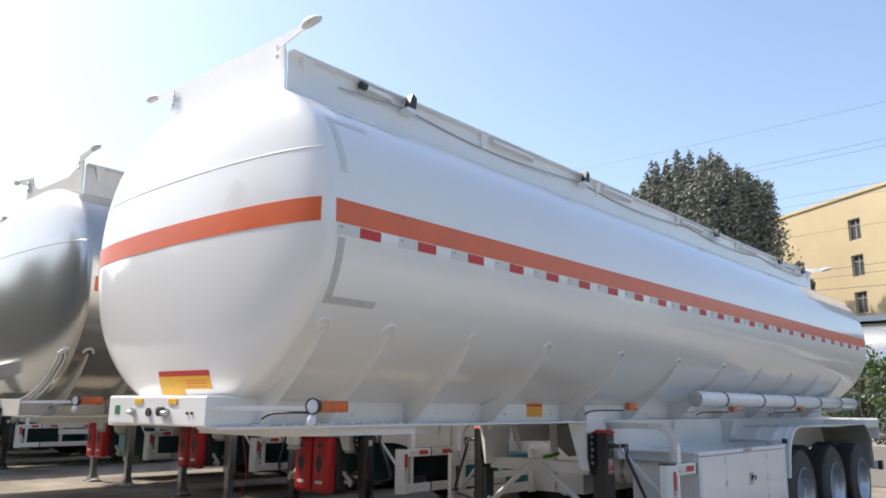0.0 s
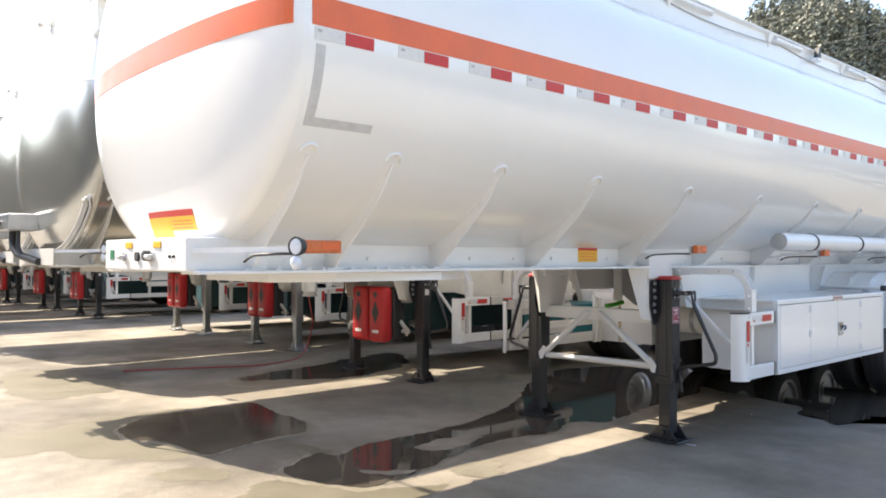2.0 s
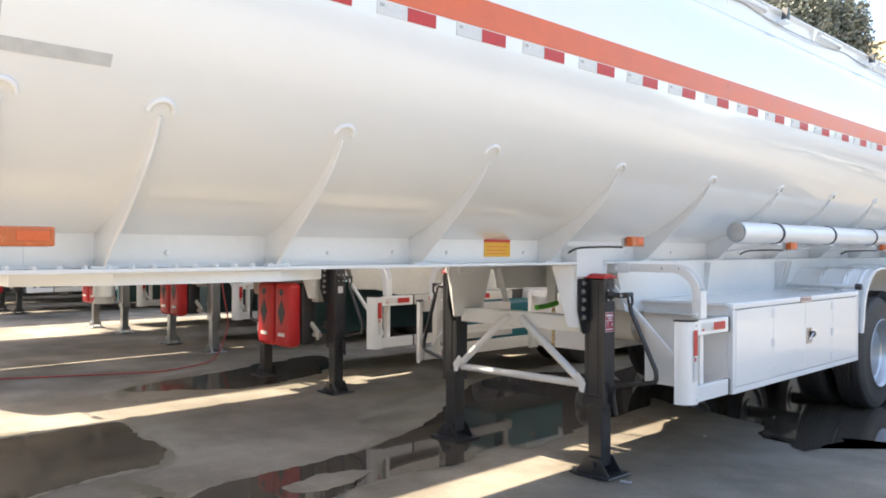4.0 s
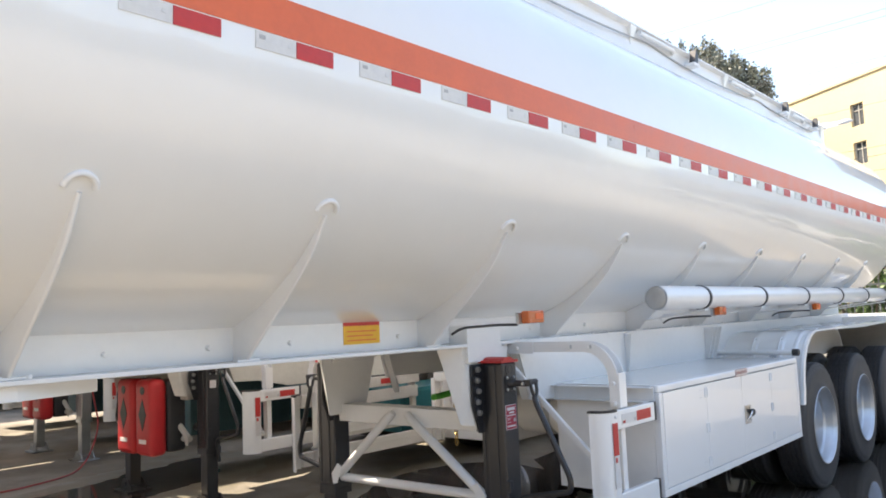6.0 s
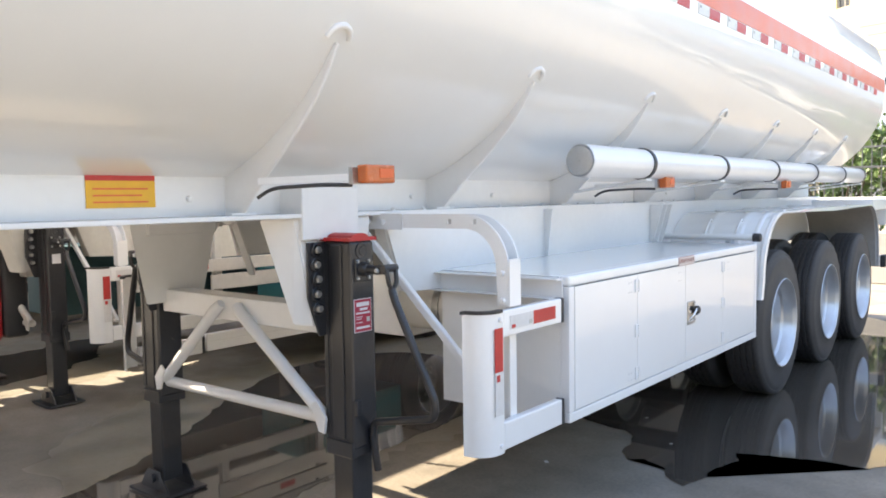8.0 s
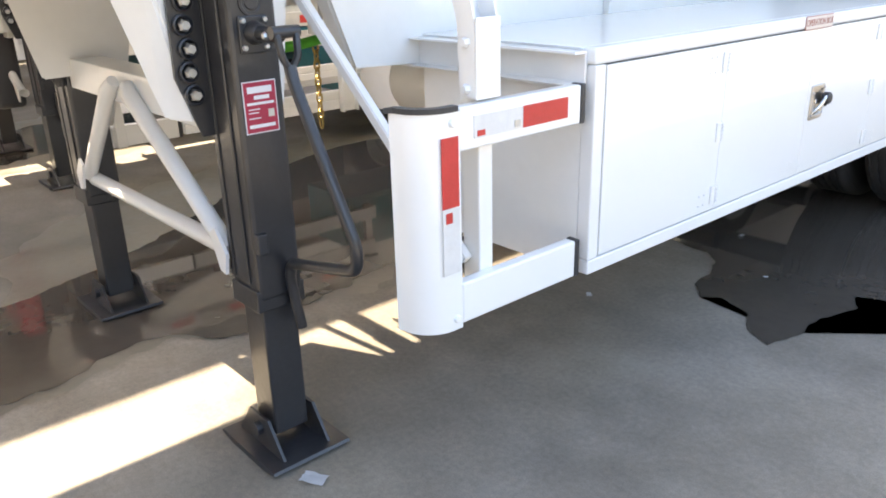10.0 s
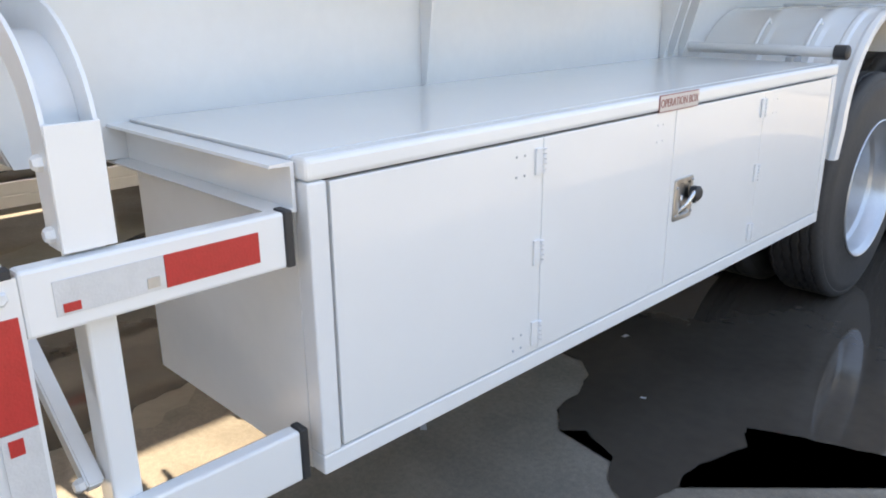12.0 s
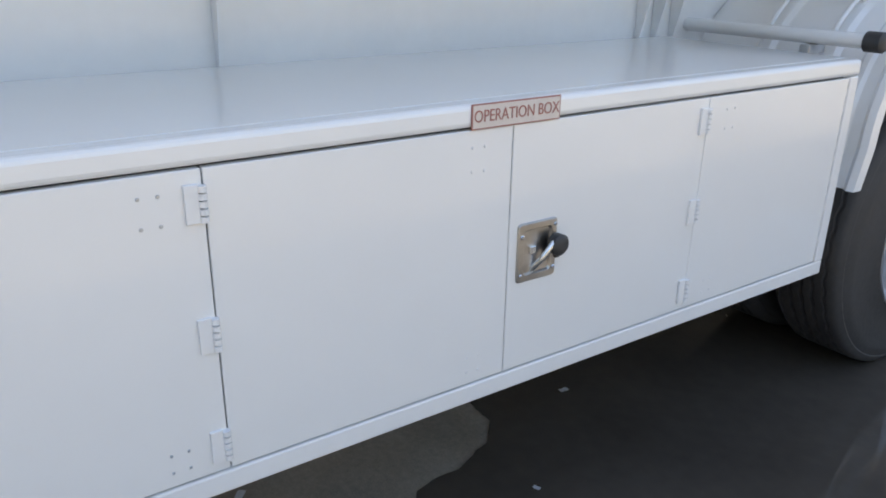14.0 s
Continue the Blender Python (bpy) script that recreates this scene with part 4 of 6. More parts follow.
def leg_frame(T, m, cy=3.35):
    lf = empty("leg_bracing", (0, 0, 0), T)
    part("cross_channel", B(-0.53, 0.53, cy - 0.055, cy + 0.055, 0.885, 0.985, 0.004), m, lf)
    for sx in (1, -1):
        # hanging bracket: a tapered pressed post and the head above it
        bm = bmesh.new()
        hexa(bm, [(0.503 * sx, 3.198, 0.925), (0.566 * sx, 3.250, 0.918), (0.566 * sx, 3.500, 0.925), (0.503 * sx, 3.49, 0.93)], [(0.450 * sx, 3.098, 1.317), (0.566 * sx, 3.170, 1.317), (0.566 * sx, 3.552, 1.317), (0.450 * sx, 3.552, 1.317)])
        bmesh.ops.bevel(bm, geom=list(bm.edges), offset=0.006, segments=2, affect="EDGES")
        part("bracket_post", bm, m, lf)
        a, b = sorted((0.44 * sx, 0.588 * sx))
        part("bracket_head", B(a, b, 3.186, 3.465, 1.238, 1.43, 0.006), m, lf)
        bm = bmesh.new()
        pipe(bm, [(0.055 * sx, cy - 0.070, 0.955), (0.085 * sx, cy - 0.078, 0.930), (0.545 * sx, cy - 0.045, 0.568)], [0.020, 0.025, 0.025], 12)
        part("diagonal_brace", bm, m, lf, smooth=50)
        bm = bmesh.new()
        plate(bm, [(0.505 * sx, 0.615), (0.535 * sx, 0.635), (0.588 * sx, 0.575), (0.575 * sx, 0.515), (0.545 * sx, 0.520)], "y", cy - 0.078, cy - 0.069)
        part("brace_tab", bm, m, lf)
        bm = bmesh.new()
        d = 0.0 if sx > 0 else 0.09
        beam(bm, (0.545 * sx, 3.612 + d, 1.30), (0.545 * sx, 3.722 + d, 1.005), 0.055, 0.012, 0.002)
        part("web_edge", bm, m, lf)
    bm = bmesh.new()
    pipe(bm, [(-0.54, cy - 0.03, 0.550), (0.54, cy - 0.03, 0.560)], 0.025, 12)
    part("tie_tube", bm, m, lf, smooth=60)


# ---------- wheels and fender ----------
def wheel(T, y, side=1):
    w = empty("wheel", (0, y, 0.493), T)
    R = 0.50
    for x0 in (0.905, 0.575):
        prof = [(0.0, 0.30), (0.02, 0.36), (0.012, 0.43), (0.03, 0.478), (0.055, R - 0.004)]
        n, span = 5, 0.28 - 0.09
        wavy = set()
        for k in range(n):
            c, deep = 0.045 + span * (k + 0.5) / n, (0.007, 0.013, 0.015, 0.013, 0.007)[k]
            wavy |= set(range(len(prof), len(prof) + 4))
            prof += [(c - 0.0075, R - 0.002), (c - 0.0045, R - deep), (c + 0.0045, R - deep), (c + 0.0075, R - 0.002)]
        prof += [(0.238, R - 0.004), (0.246, R - 0.009), (0.252, R - 0.016), (0.258, 0.470), (0.2565, 0.466), (0.264, 0.45), (0.270, 0.43), (0.26, 0.36), (0.28, 0.30), (0.24, 0.285), (0.04, 0.285)]
        # the grooves run in small waves round the tread
        loops = []
        for j in range(176):
            a, sway = 2 * math.pi * j / 176, 0.0036 * (1, 0.4, -1, -0.4)[j % 4]
            loops.append([((x0 + p + (sway if i in wavy else 0.0)) * side, r * math.cos(a), r * math.sin(a)) for i, (p, r) in enumerate(prof)])
        part("tyre", rings(bmesh.new(), loops, closed=True), RUBBER, w, "black tyre with ribbed tread", smooth=35)
        rim = [(0.272, 0.303), (0.282, 0.302), (0.285, 0.299), (0.283, 0.295), (0.272, 0.291), (0.262, 0.283), (0.255, 0.279), (0.205, 0.272), (0.197, 0.269), (0.190, 0.259), (0.182, 0.256), (0.09, 0.250), (0.070, 0.240), (0.062, 0.20), (0.052, 0.15), (0.05, 0.145), (0.04, 0.145), (0.04, 0.25), (0.0, 0.275), (0.0, 0.30)]
        part("rim", lathe([((x0 + a) * side, r) for a, r in rim], "x", (0, 0, 0), 72), RIM, w, "silver dished steel rim", smooth=35)
    part("hub", lathe([((0.60) * side, 0.02), ((0.60) * side, 0.145), (0.965 * side, 0.145), (0.985 * side, 0.115), (1.05 * side, 0.10), (1.07 * side, 0.085), (1.075 * side, 0.02)], "x", (0, 0, 0), 40), STEEL, w, "grey steel hub", smooth=35)
    for k in range(10):
        a = 2 * math.pi * k / 10
        bm = bmesh.new()
        bolt(bm, (0.968 * side, 0.17 * math.cos(a), 0.17 * math.sin(a)), (side, 0, 0), 0.018, 0.04)
        part("wheel_nut", bm, STEEL, w)
    part("axle", lathe([(0.02 * side, 0.0), (0.02 * side, 0.07), (0.6 * side, 0.07), (0.6 * side, 0.0)], "x", (0, 0, 0), 24), BLACK, w, smooth=40)
    return w


def fender(T, side=1):
    f = empty("fender", (0, 0, 0), T)
    ya, yb, top, low, R = 6.295, 9.97, 1.252, 0.72, 0.42
    line = [(ya, low), (ya + 0.03, top - R)]
    line += [(ya + 0.03 + R - R * math.cos(a), top - R + R * math.sin(a)) for a in (math.pi / 2 * k / 12 for k in range(1, 13))]
    n = 22
    y2 = yb - 0.03 - R
    line += [(ya + 0.03 + R + (y2 - ya - 0.03 - R) * k / n, top) for k in range(1, n)]
    line += [(y2 + R * math.sin(a), top - R + R * math.cos(a)) for a in (math.pi / 2 * k / 12 for k in range(0, 13))]
    line += [(yb, 0.64)]
    bm = bmesh.new()
    # the sheet with pressed beads across it
    loops = []
    for y, z in line:
        c = Vector(((ya + yb) / 2, 0.75))
        d = (Vector((y, z)) - c).normalized()
        row = []
        for x, up in ((0.592, 0), (0.80, 0), (0.815, 0.012), (0.845, 0.012), (0.86, 0), (1.0, 0), (1.015, 0.012), (1.045, 0.012), (1.06, 0), (1.125, 0), (1.135, 0.010), (1.150, 0.010), (1.160, 0), (1.19, 0.0), (1.205, 0.014), (1.225, 0.012), (1.228, -0.02), (1.222, -0.02), (1.20, -0.006), (0.592, -0.004)):
            row.append((x * side, y + d.x * up, z + d.y * up))
        loops.append(row)
    rings(bm, loops)
    part("fender_sheet", bm, WHITE, f, smooth=30)
    # added sheet under the fender, its grey standing in for shade
    bm = bmesh.new()
    loops = []
    for y, z in line:
        d = (Vector((y, z)) - Vector(((ya + yb) / 2, 0.75))).normalized()
        loops.append([(x * side, y + d.x * up, z + d.y * up) for x, up in ((0.595, -0.010), (1.195, -0.012), (1.195, -0.015), (0.595, -0.013))])
    rings(bm, loops)
    part("fender_lining", bm, FENDER_SHADE, f, "grey underside with the shade put into its colour", smooth=30)
    for y in (7.0, 7.6, 8.2, 8.8):
        bm = bmesh.new()
        a, b = sorted((0.67 * side, 1.15 * side))
        box(bm, a, b, y, y + 0.05, top + 0.001, top + 0.013, 0.004)
        part("pressed_bead", bm, WHITE, f)
    bm = bmesh.new()
    pipe(bm, [(0.5 * side, 6.32, 1.105), (1.16 * side, 6.32, 1.105)], 0.02, 12)
    part("support_rod", bm, WHITE, f, smooth=60)
    for x in (0.83, 1.03):
        bm = bmesh.new()
        arc = [(R + h, radians(a)) for h, a in ((0.006, 36), (0.034, 37), (0.036, 44), (0.036, 51), (0.034, 57), (0.006, 58))]
        pipe(bm, [(x * side, ya + 0.03 + R - r * math.cos(a), top - R + r * math.sin(a)) for r, a in arc], 0.007, 8)
        part("staple", bm, WHITE, f, "bent round-bar staple", smooth=60)
    bm = bmesh.new()
    box(bm, *sorted((1.0 * side, 1.03 * side)), 6.28, 6.36, 1.06, 1.085, 0.004)
    part("rod_clamp", bm, STEEL, f, "small grey rod clamp")
    bm = bmesh.new()
    pipe(bm, [(1.16 * side, 6.32, 1.105), (1.162 * side, 6.32, 1.105), (1.205 * side, 6.32, 1.105), (1.21 * side, 6.32, 1.105)], [0.02, 0.027, 0.027, 0.02], 14)
    part("rod_cap", bm, PLASTIC, f, "black plastic end cap", smooth=50)
    return f


def rear_end(T, m):
    part("rear_platform", B(-1.15, 1.15, 10.02, 10.75, 1.19, 1.30, 0.008), m, T)
    part("rear_plate", B(-1.15, 1.15, 10.751, 10.765, 1.02, 1.32, 0.004), m, T)
    part("rear_bumper", B(-1.12, 1.12, 10.62, 10.72, 0.58, 0.70, 0.01), m, T)
    part("bumper_cap", B(1.121, 1.17, 10.615, 10.725, 0.575, 0.705, 0.006), PLASTIC, T, "black bumper end cap")
    for x in (-0.6, 0.6):
        part("bumper_strut", B(x - 0.04, x + 0.04, 10.63, 10.70, 0.701, 1.19), m, T)


def air_tank(T):
    """White air reservoir under the frame behind the legs."""
    at = empty("air_reservoir", (0.36, 4.31, 0.86), T)
    prof = [(-0.30, 0.002), (-0.29, 0.06), (-0.26, 0.11), (-0.22, 0.13), (0.22, 0.13), (0.26, 0.11), (0.29, 0.06), (0.30, 0.002)]
    part("reservoir_body", lathe(prof, "x", (0, 0, 0), 32), FRAME_WHITE, at, smooth=40)
    part("reservoir_strap", lathe([(-0.02, 0.131), (-0.02, 0.135), (0.02, 0.135), (0.02, 0.131)], "x", (0, 0, 0), 32), STEEL, at, smooth=30)
    part("hanger", B(-0.015, 0.015, -0.01, 0.01, 0.13, 0.46), FRAME_WHITE, at)


def far_guard_rails(T):
    """The long grooved rails of the guard on the other side."""
    g = empty("long_side_guard", (0, 0, 0), T)
    for z0, z1 in ((0.515, 0.615), (0.690, 0.757)):
        bm = bmesh.new()
        zm = (z0 + z1) / 2
        plate(bm, [(-1.21, z0), (-1.18, z0), (-1.18, zm - 0.004), (-1.184, zm - 0.002), (-1.184, zm + 0.002), (-1.18, zm + 0.004), (-1.18, z1), (-1.21, z1)], "y", 3.95, 4.985)
        part("guard_rail", bm, FRAME_WHITE, g)
    for y in (4.83,):
        bm = bmesh.new()
        plate(bm, [(-1.178, y), (-1.178, y + 0.10), (-1.140, y + 0.10), (-1.140, y + 0.092), (-1.170, y + 0.092), (-1.170, y + 0.008), (-1.140, y + 0.008), (-1.140, y)], "z", 0.50, 1.0)
        plate(bm, [(-1.165, y + 0.02), (-1.165, y + 0.08), (-0.60, y + 0.08), (-0.60, y + 0.02)], "z", 0.975, 1.04)
        part("guard_upright", bm, FRAME_WHITE, g)


def far_box(T):
    """The shorter white locker on the other side."""
    fb = empty("side_locker", (0, 0, 0), T)
    part("locker_shell", B(-1.20, -0.55, 4.99, 6.20, 0.506, 1.06, 0.006), FRAME_WHITE, fb)
    part("locker_lid", B(-1.21, -0.54, 4.98, 6.21, 1.061, 1.072, 0.003), FRAME_WHITE, fb)
    part("locker_door", B(-1.208, -1.2005, 5.03, 6.16, 0.545, 1.03, 0.002), FRAME_WHITE, fb)


def hanging_sling(T):
    s = empty("lifting_sling", (-0.40, 4.04, 0.945), T)
    bm = bmesh.new()
    pipe(bm, bend([(0.02, -0.06, 0.015), (0.0, 0.0, 0.012), (0.0, 0.10, 0.018), (0.0, 0.22, 0.035)], 0.04, 5), 0.021, 10)
    part("sling_sleeve", bm, LIME, s, "lime green plastic sleeve", smooth=50)
    for k in range(10):
        bm = bmesh.new()
        c = Vector((0.0, 0.175, 0.0 - 0.034 * k))
        d = Vector((1, 0, 0)) if k % 2 else Vector((0, 1, 0))
        loop = [c + d * 0.012 * math.cos(a) + Vector((0, 0, 0.024 * math.sin(a))) for a in (2 * math.pi * j / 12 for j in range(13))]
        pipe(bm, loop, 0.0045, 6)
        part("chain_link", bm, GOLD, s, "yellow zinc chain link", smooth=60)
    part("sling_hanger", B(-0.09, 0.0, 0.20, 0.225, 0.045, 0.38, 0.003), FRAME_WHITE, s)


def main_trailer():
    T = empty("tank_trailer", (0, 0, 0), None, label="white tanker semi-trailer with an orange strip, on black landing legs", category="tank trailer")
    tank_of(T, WHITE, True)
    rails_on_top(T, FRAME_WHITE)
    for y in (0.84, 3.08, 6.0, 8.2, 9.2):
        lamp_on_rail(T, y)
    # conduits and cable on the rail
    for y0, run in ((0.46, 0.22), (1.78, 0.52), (3.46, 0.52), (5.14, 0.55), (6.84, 0.55), (8.5, 0.4)):
        bm = bmesh.new()
        pipe(bm, bend([(0.672, y0, 3.425), (0.672, y0 + run, 3.425), (0.635, y0 + run + 0.06, 3.425)], 0.04), 0.017, 10)
        part("rail_pipe", bm, FRAME_WHITE, T, smooth=60)
    bm = bmesh.new()
    pipe(bm, [(0.672, 0.41, 3.425), (0.672, 0.46, 3.425)], 0.024, 12)
    part("pipe_plug", bm, PLASTIC, T, "black pipe plug", smooth=50)
    bm = bmesh.new()
    pts = []
    for k in range(90):
        y = 0.25 + 9.0 * k / 89
        pts.append((0.648 + 0.008 * math.sin(y * 3.1), y, 3.40 - 0.055 * abs(math.sin((y - 0.84) * 1.40))))
    pipe(bm, pts, 0.006, 6)
    part("rail_cable", bm, CABLE_GREY, T, smooth=60)
    frame_of(T, FRAME_WHITE)
    front_box(T, FRAME_WHITE)
    strips_on_tank(T)
    head_label(T)
    side_label(T)
    marker(T, -0.085, 1.10, 1.442, 0.185, 0.9, True)
    marker(T, 3.065, 1.085, 1.457, 0.125, 0.9)
    marker(T, 5.21, 1.085, 1.443, 0.11, 0.9)
    marker(T, 7.32, 1.085, 1.44, 0.11, 0.9)
    hose_tube(T)
    operation_box(T)
    side_guard(T, 1)
    side_guard(T, -1, False)
    far_guard_rails(T)
    far_box(T)
    hanging_sling(T)
    air_tank(T)
    leg_frame(T, FRAME_WHITE)
    landing_leg(T, 0.64, 3.355, 1)
    landing_leg(T, -0.65, 3.355, -1)
    for y in WHEEL_Y:
        wheel(T, y, 1)
        wheel(T, y, -1)
    fender(T, 1)
    fender(T, -1)
    rear_end(T, FRAME_WHITE)
    return T


main_trailer()


# ---------- neighbouring trailers ----------
def extinguisher_case(T, x, y, dz=-0.04):
    c = empty("extinguisher_case", (x, y, dz), T)
    part("case_shell", B(-0.142, 0.142, -0.13, 0.02, 0.53, 1.16, 0.05, 4), RED_BOX, c, "red moulded lid", smooth=40)
    part("case_back", B(-0.138, 0.138, 0.021, 0.19, 0.55, 1.15, 0.03, 3), PLASTIC, c, "black moulded back", smooth=40)
    bm = bmesh.new()
    plate(bm, [(0.0, 0.74), (0.062, 0.87), (0.0, 1.0), (-0.062, 0.87)], "y", -0.134, -0.130)
    part("case_window", bm, PLASTIC, c, "dark diamond window")
    bm = bmesh.new()
    pipe(bm, [(0, -0.134, 1.07), (0, -0.130, 1.07)], 0.035, 12)
    part("case_lock", bm, PLASTIC, c)
    part("print_bar", B(-0.06, 0.06, -0.133, -0.130, 0.635, 0.67), PRINT, c)


def taller(T, share):
    """Draws the upper half of a tank and all that stands on it upwards."""
    for ob in T.children_recursive:
        if ob.type == "MESH":
            low = ob.matrix_local.translation.z
            for v in ob.data.vertices:
                if low == 0.0 and v.co.z > TZ:
                    v.co.z = TZ + (v.co.z - TZ) * share


def gladhand_box(T):
    """A small hose box on the head, with thick brake hoses looping down."""
    part("nose_plate", B(-0.52, 0.52, -0.415, -0.405, 1.33, 1.47, 0.003), OLD_WHITE, T)
    gb = empty("hose_box", (-0.36, -0.40, 1.66), T)
    part("box_shell", B(-0.22, 0.22, -0.20, 0.05, -0.03, 0.12, 0.012), STEEL, gb, "grey steel hose box")
    for x in (-0.14, -0.04):
        bm = bmesh.new()
        pipe(bm, [(x, -0.20, 0.04), (x, -0.24, 0.04), (x, -0.245, 0.04), (x, -0.29, 0.03)], [0.022, 0.022, 0.034, 0.030], 12)
        part("coupling", bm, PLASTIC, gb, "black brake coupling", smooth=40)
    for x0, x1, z1, r in ((-0.02, 0.52, -0.30, 0.032), (0.16, 0.30, -0.28, 0.018)):
        bm = bmesh.new()
        pipe(bm, bend([(x0, -0.10, -0.02), (x0 + 0.02, -0.11, -0.16), (x0 + 0.20 * (x1 - x0) + 0.06, -0.10, -0.24), (x1, -0.03, z1)], 0.12, 6), r, 12)
        part("brake_hose", bm, PLASTIC, gb, "thick black brake hose", smooth=60)


def neighbour(at, leg=None):
    T = empty("tank_trailer", at, None, label="polished aluminium tanker trailer with red extinguisher cases", category="tank trailer", group="row of parked tank trailers")
    tank_of(T, SILVER, False)
    rails_on_top(T, OLD_WHITE, True)
    taller(T, 1.085)
    frame_of(T, OLD_WHITE)
    gladhand_box(T)
    for y0, y1, z0, z1 in ((-0.06, 0.05, 2.05, 2.335), (-0.06, 0.05, 2.475, 2.92), (0.051, 0.75, 2.05, 2.13), (0.051, 0.75, 2.84, 2.92), (0.70, 0.78, 2.14, 2.335), (0.70, 0.78, 2.475, 2.83)):
        part("panel_border", side_film(y0, y1, z0, z1, 0.003, 4, 6), TAPE, T, "white border of a side panel")
    part("orange_strip", side_film(-0.2, Y1 - 0.05, 2.345, 2.468, 0.003, 40, 4), ORANGE, T, "orange reflective strip along the tank")
    marker(T, -0.08, 1.10, 1.462, 0.19, 0.9, True)
    # bright flange round the head and air lines that hang along it
    ring = [section(2 * math.pi * n / 96) for n in range(97)]
    bm = bmesh.new()
    pipe(bm, [(a * 1.004, Y0 - 0.012, TZ + c * 1.004) for a, c in ring], 0.011, 8)
    part("head_flange", bm, SILVER, T, "bright weld flange round the head", smooth=60)
    for n, off in enumerate((0.985, 0.96, 0.94)):
        bm = bmesh.new()
        pts = []
        for t in range(15):
            a, c = section(-0.62 - 0.075 * t)
            xx, zz = a * off, TZ + c * off
            pts.append((xx, head_y(xx, zz) - 0.012, zz))
        pipe(bm, [(pts[0][0] + 0.06, pts[0][1] + 0.03, pts[0][2] + 0.09 - 0.03 * n), (pts[0][0] + 0.03, pts[0][1] - 0.02, pts[0][2] + 0.08 - 0.03 * n)] + pts, 0.011, 8)
        part("air_line", bm, TAPE, T, "pale hanging air line", smooth=60)
    side_guard(T, 1, False).location = (0.035, 0.0, -0.03)
    part("guard_extension", B(1.215, 1.247, 3.935, 5.38, 0.478, 0.575, 0.004), OLD_WHITE, T)
    ext = part("guard_extension", B(1.215, 1.247, 3.935, 5.38, 0.872, 0.964, 0.004), OLD_WHITE, T)
    part("red_tape", B(1.247, 1.249, 4.12, 4.27, 0.894, 0.942), RED, ext)
    part("red_tape", B(1.247, 1.249, 4.86, 5.01, 0.894, 0.942), RED, ext)
    part("guard_plate", B(1.222, 1.240, 4.30, 5.36, 0.735, 0.845, 0.003), OLD_WHITE, T)
    for y in (4.35, 5.30):
        part("guard_upright", B(1.165, 1.214, y, y + 0.06, 0.47, 1.3, 0.004), OLD_WHITE, T)
    # teal locker behind the guard
    lk = empty("side_locker", (0, 0, 0), T)
    part("locker_shell", B(0.60, 1.17, 5.19, 6.39, 0.40, 0.81, 0.006), TEAL, lk, "teal painted locker")
    part("locker_door", B(1.171, 1.180, 5.23, 6.35, 0.43, 0.78, 0.003), TEAL, lk)
    part("locker_latch", B(1.181, 1.195, 5.79, 5.86, 0.69, 0.76, 0.004), CHROME, lk)
    # its twin on the other side of the frame
    lk = empty("side_locker", (0, 0, 0), T)
    part("locker_shell", B(-1.17, -0.60, 4.0, 6.35, 0.42, 1.02, 0.006), TEAL_DARK, lk, "weathered dark teal locker")
    part("locker_door", B(-1.180, -1.171, 4.04, 6.31, 0.46, 0.98, 0.003), TEAL_DARK, lk)
    leg_frame(T, OLD_WHITE)
    landing_leg(T, 0.68, 3.41, 1, leg, bool(leg), False)
    landing_leg(T, -0.62, 3.41, -1, leg, bool(leg))
    for x in ((-0.05, 0.27) if leg else (-0.03, 0.295)):
        extinguisher_case(T, x, 3.16, -0.04 if leg else -0.09)
    brace = empty("brake_lever", (0, 0, 0), T)
    bm = bmesh.new()
    pipe(bm, bend([(0.36, 3.47, 1.10), (0.58, 3.47, 0.74), (0.56, 3.47, 0.66), (0.46, 3.47, 0.64)], 0.04), 0.020, 10)
    part("lever_rod", bm, STEEL, brace, "bent grey steel rod", smooth=60)
    bm = bmesh.new()
    pipe(bm, [(0.40, 3.47, 0.64), (0.46, 3.47, 0.64), (0.47, 3.47, 0.64), (0.53, 3.47, 0.65)], [0.035, 0.035, 0.05, 0.05], 14)
    part("lever_joint", bm, STEEL, brace, "round grey lever joint", smooth=40)
    bm = B(-0.2, 0.55, 3.312, 3.33, 1.0, 1.316)
    part("case_hanger", bm, OLD_WHITE, T)
    for y in WHEEL_Y:
        wheel(T, y, 1)
        wheel(T, y, -1)
    fender(T, 1)
    return T


first = neighbour((-3.42, 0.37, 0))
grey_legged = neighbour((-6.95, 0.90, 0), STEEL)
copy_thing(grey_legged, pose(-10.1, 0.93, 0))
for dx, dy in ((-15.3, 0.75), (-18.8, 0.85), (-22.3, 0.75), (-25.8, 0.85), (-29.3, 0.75), (-32.8, 0.85), (-36.3, 0.75)):
    copy_thing(first, pose(dx, dy, 0))


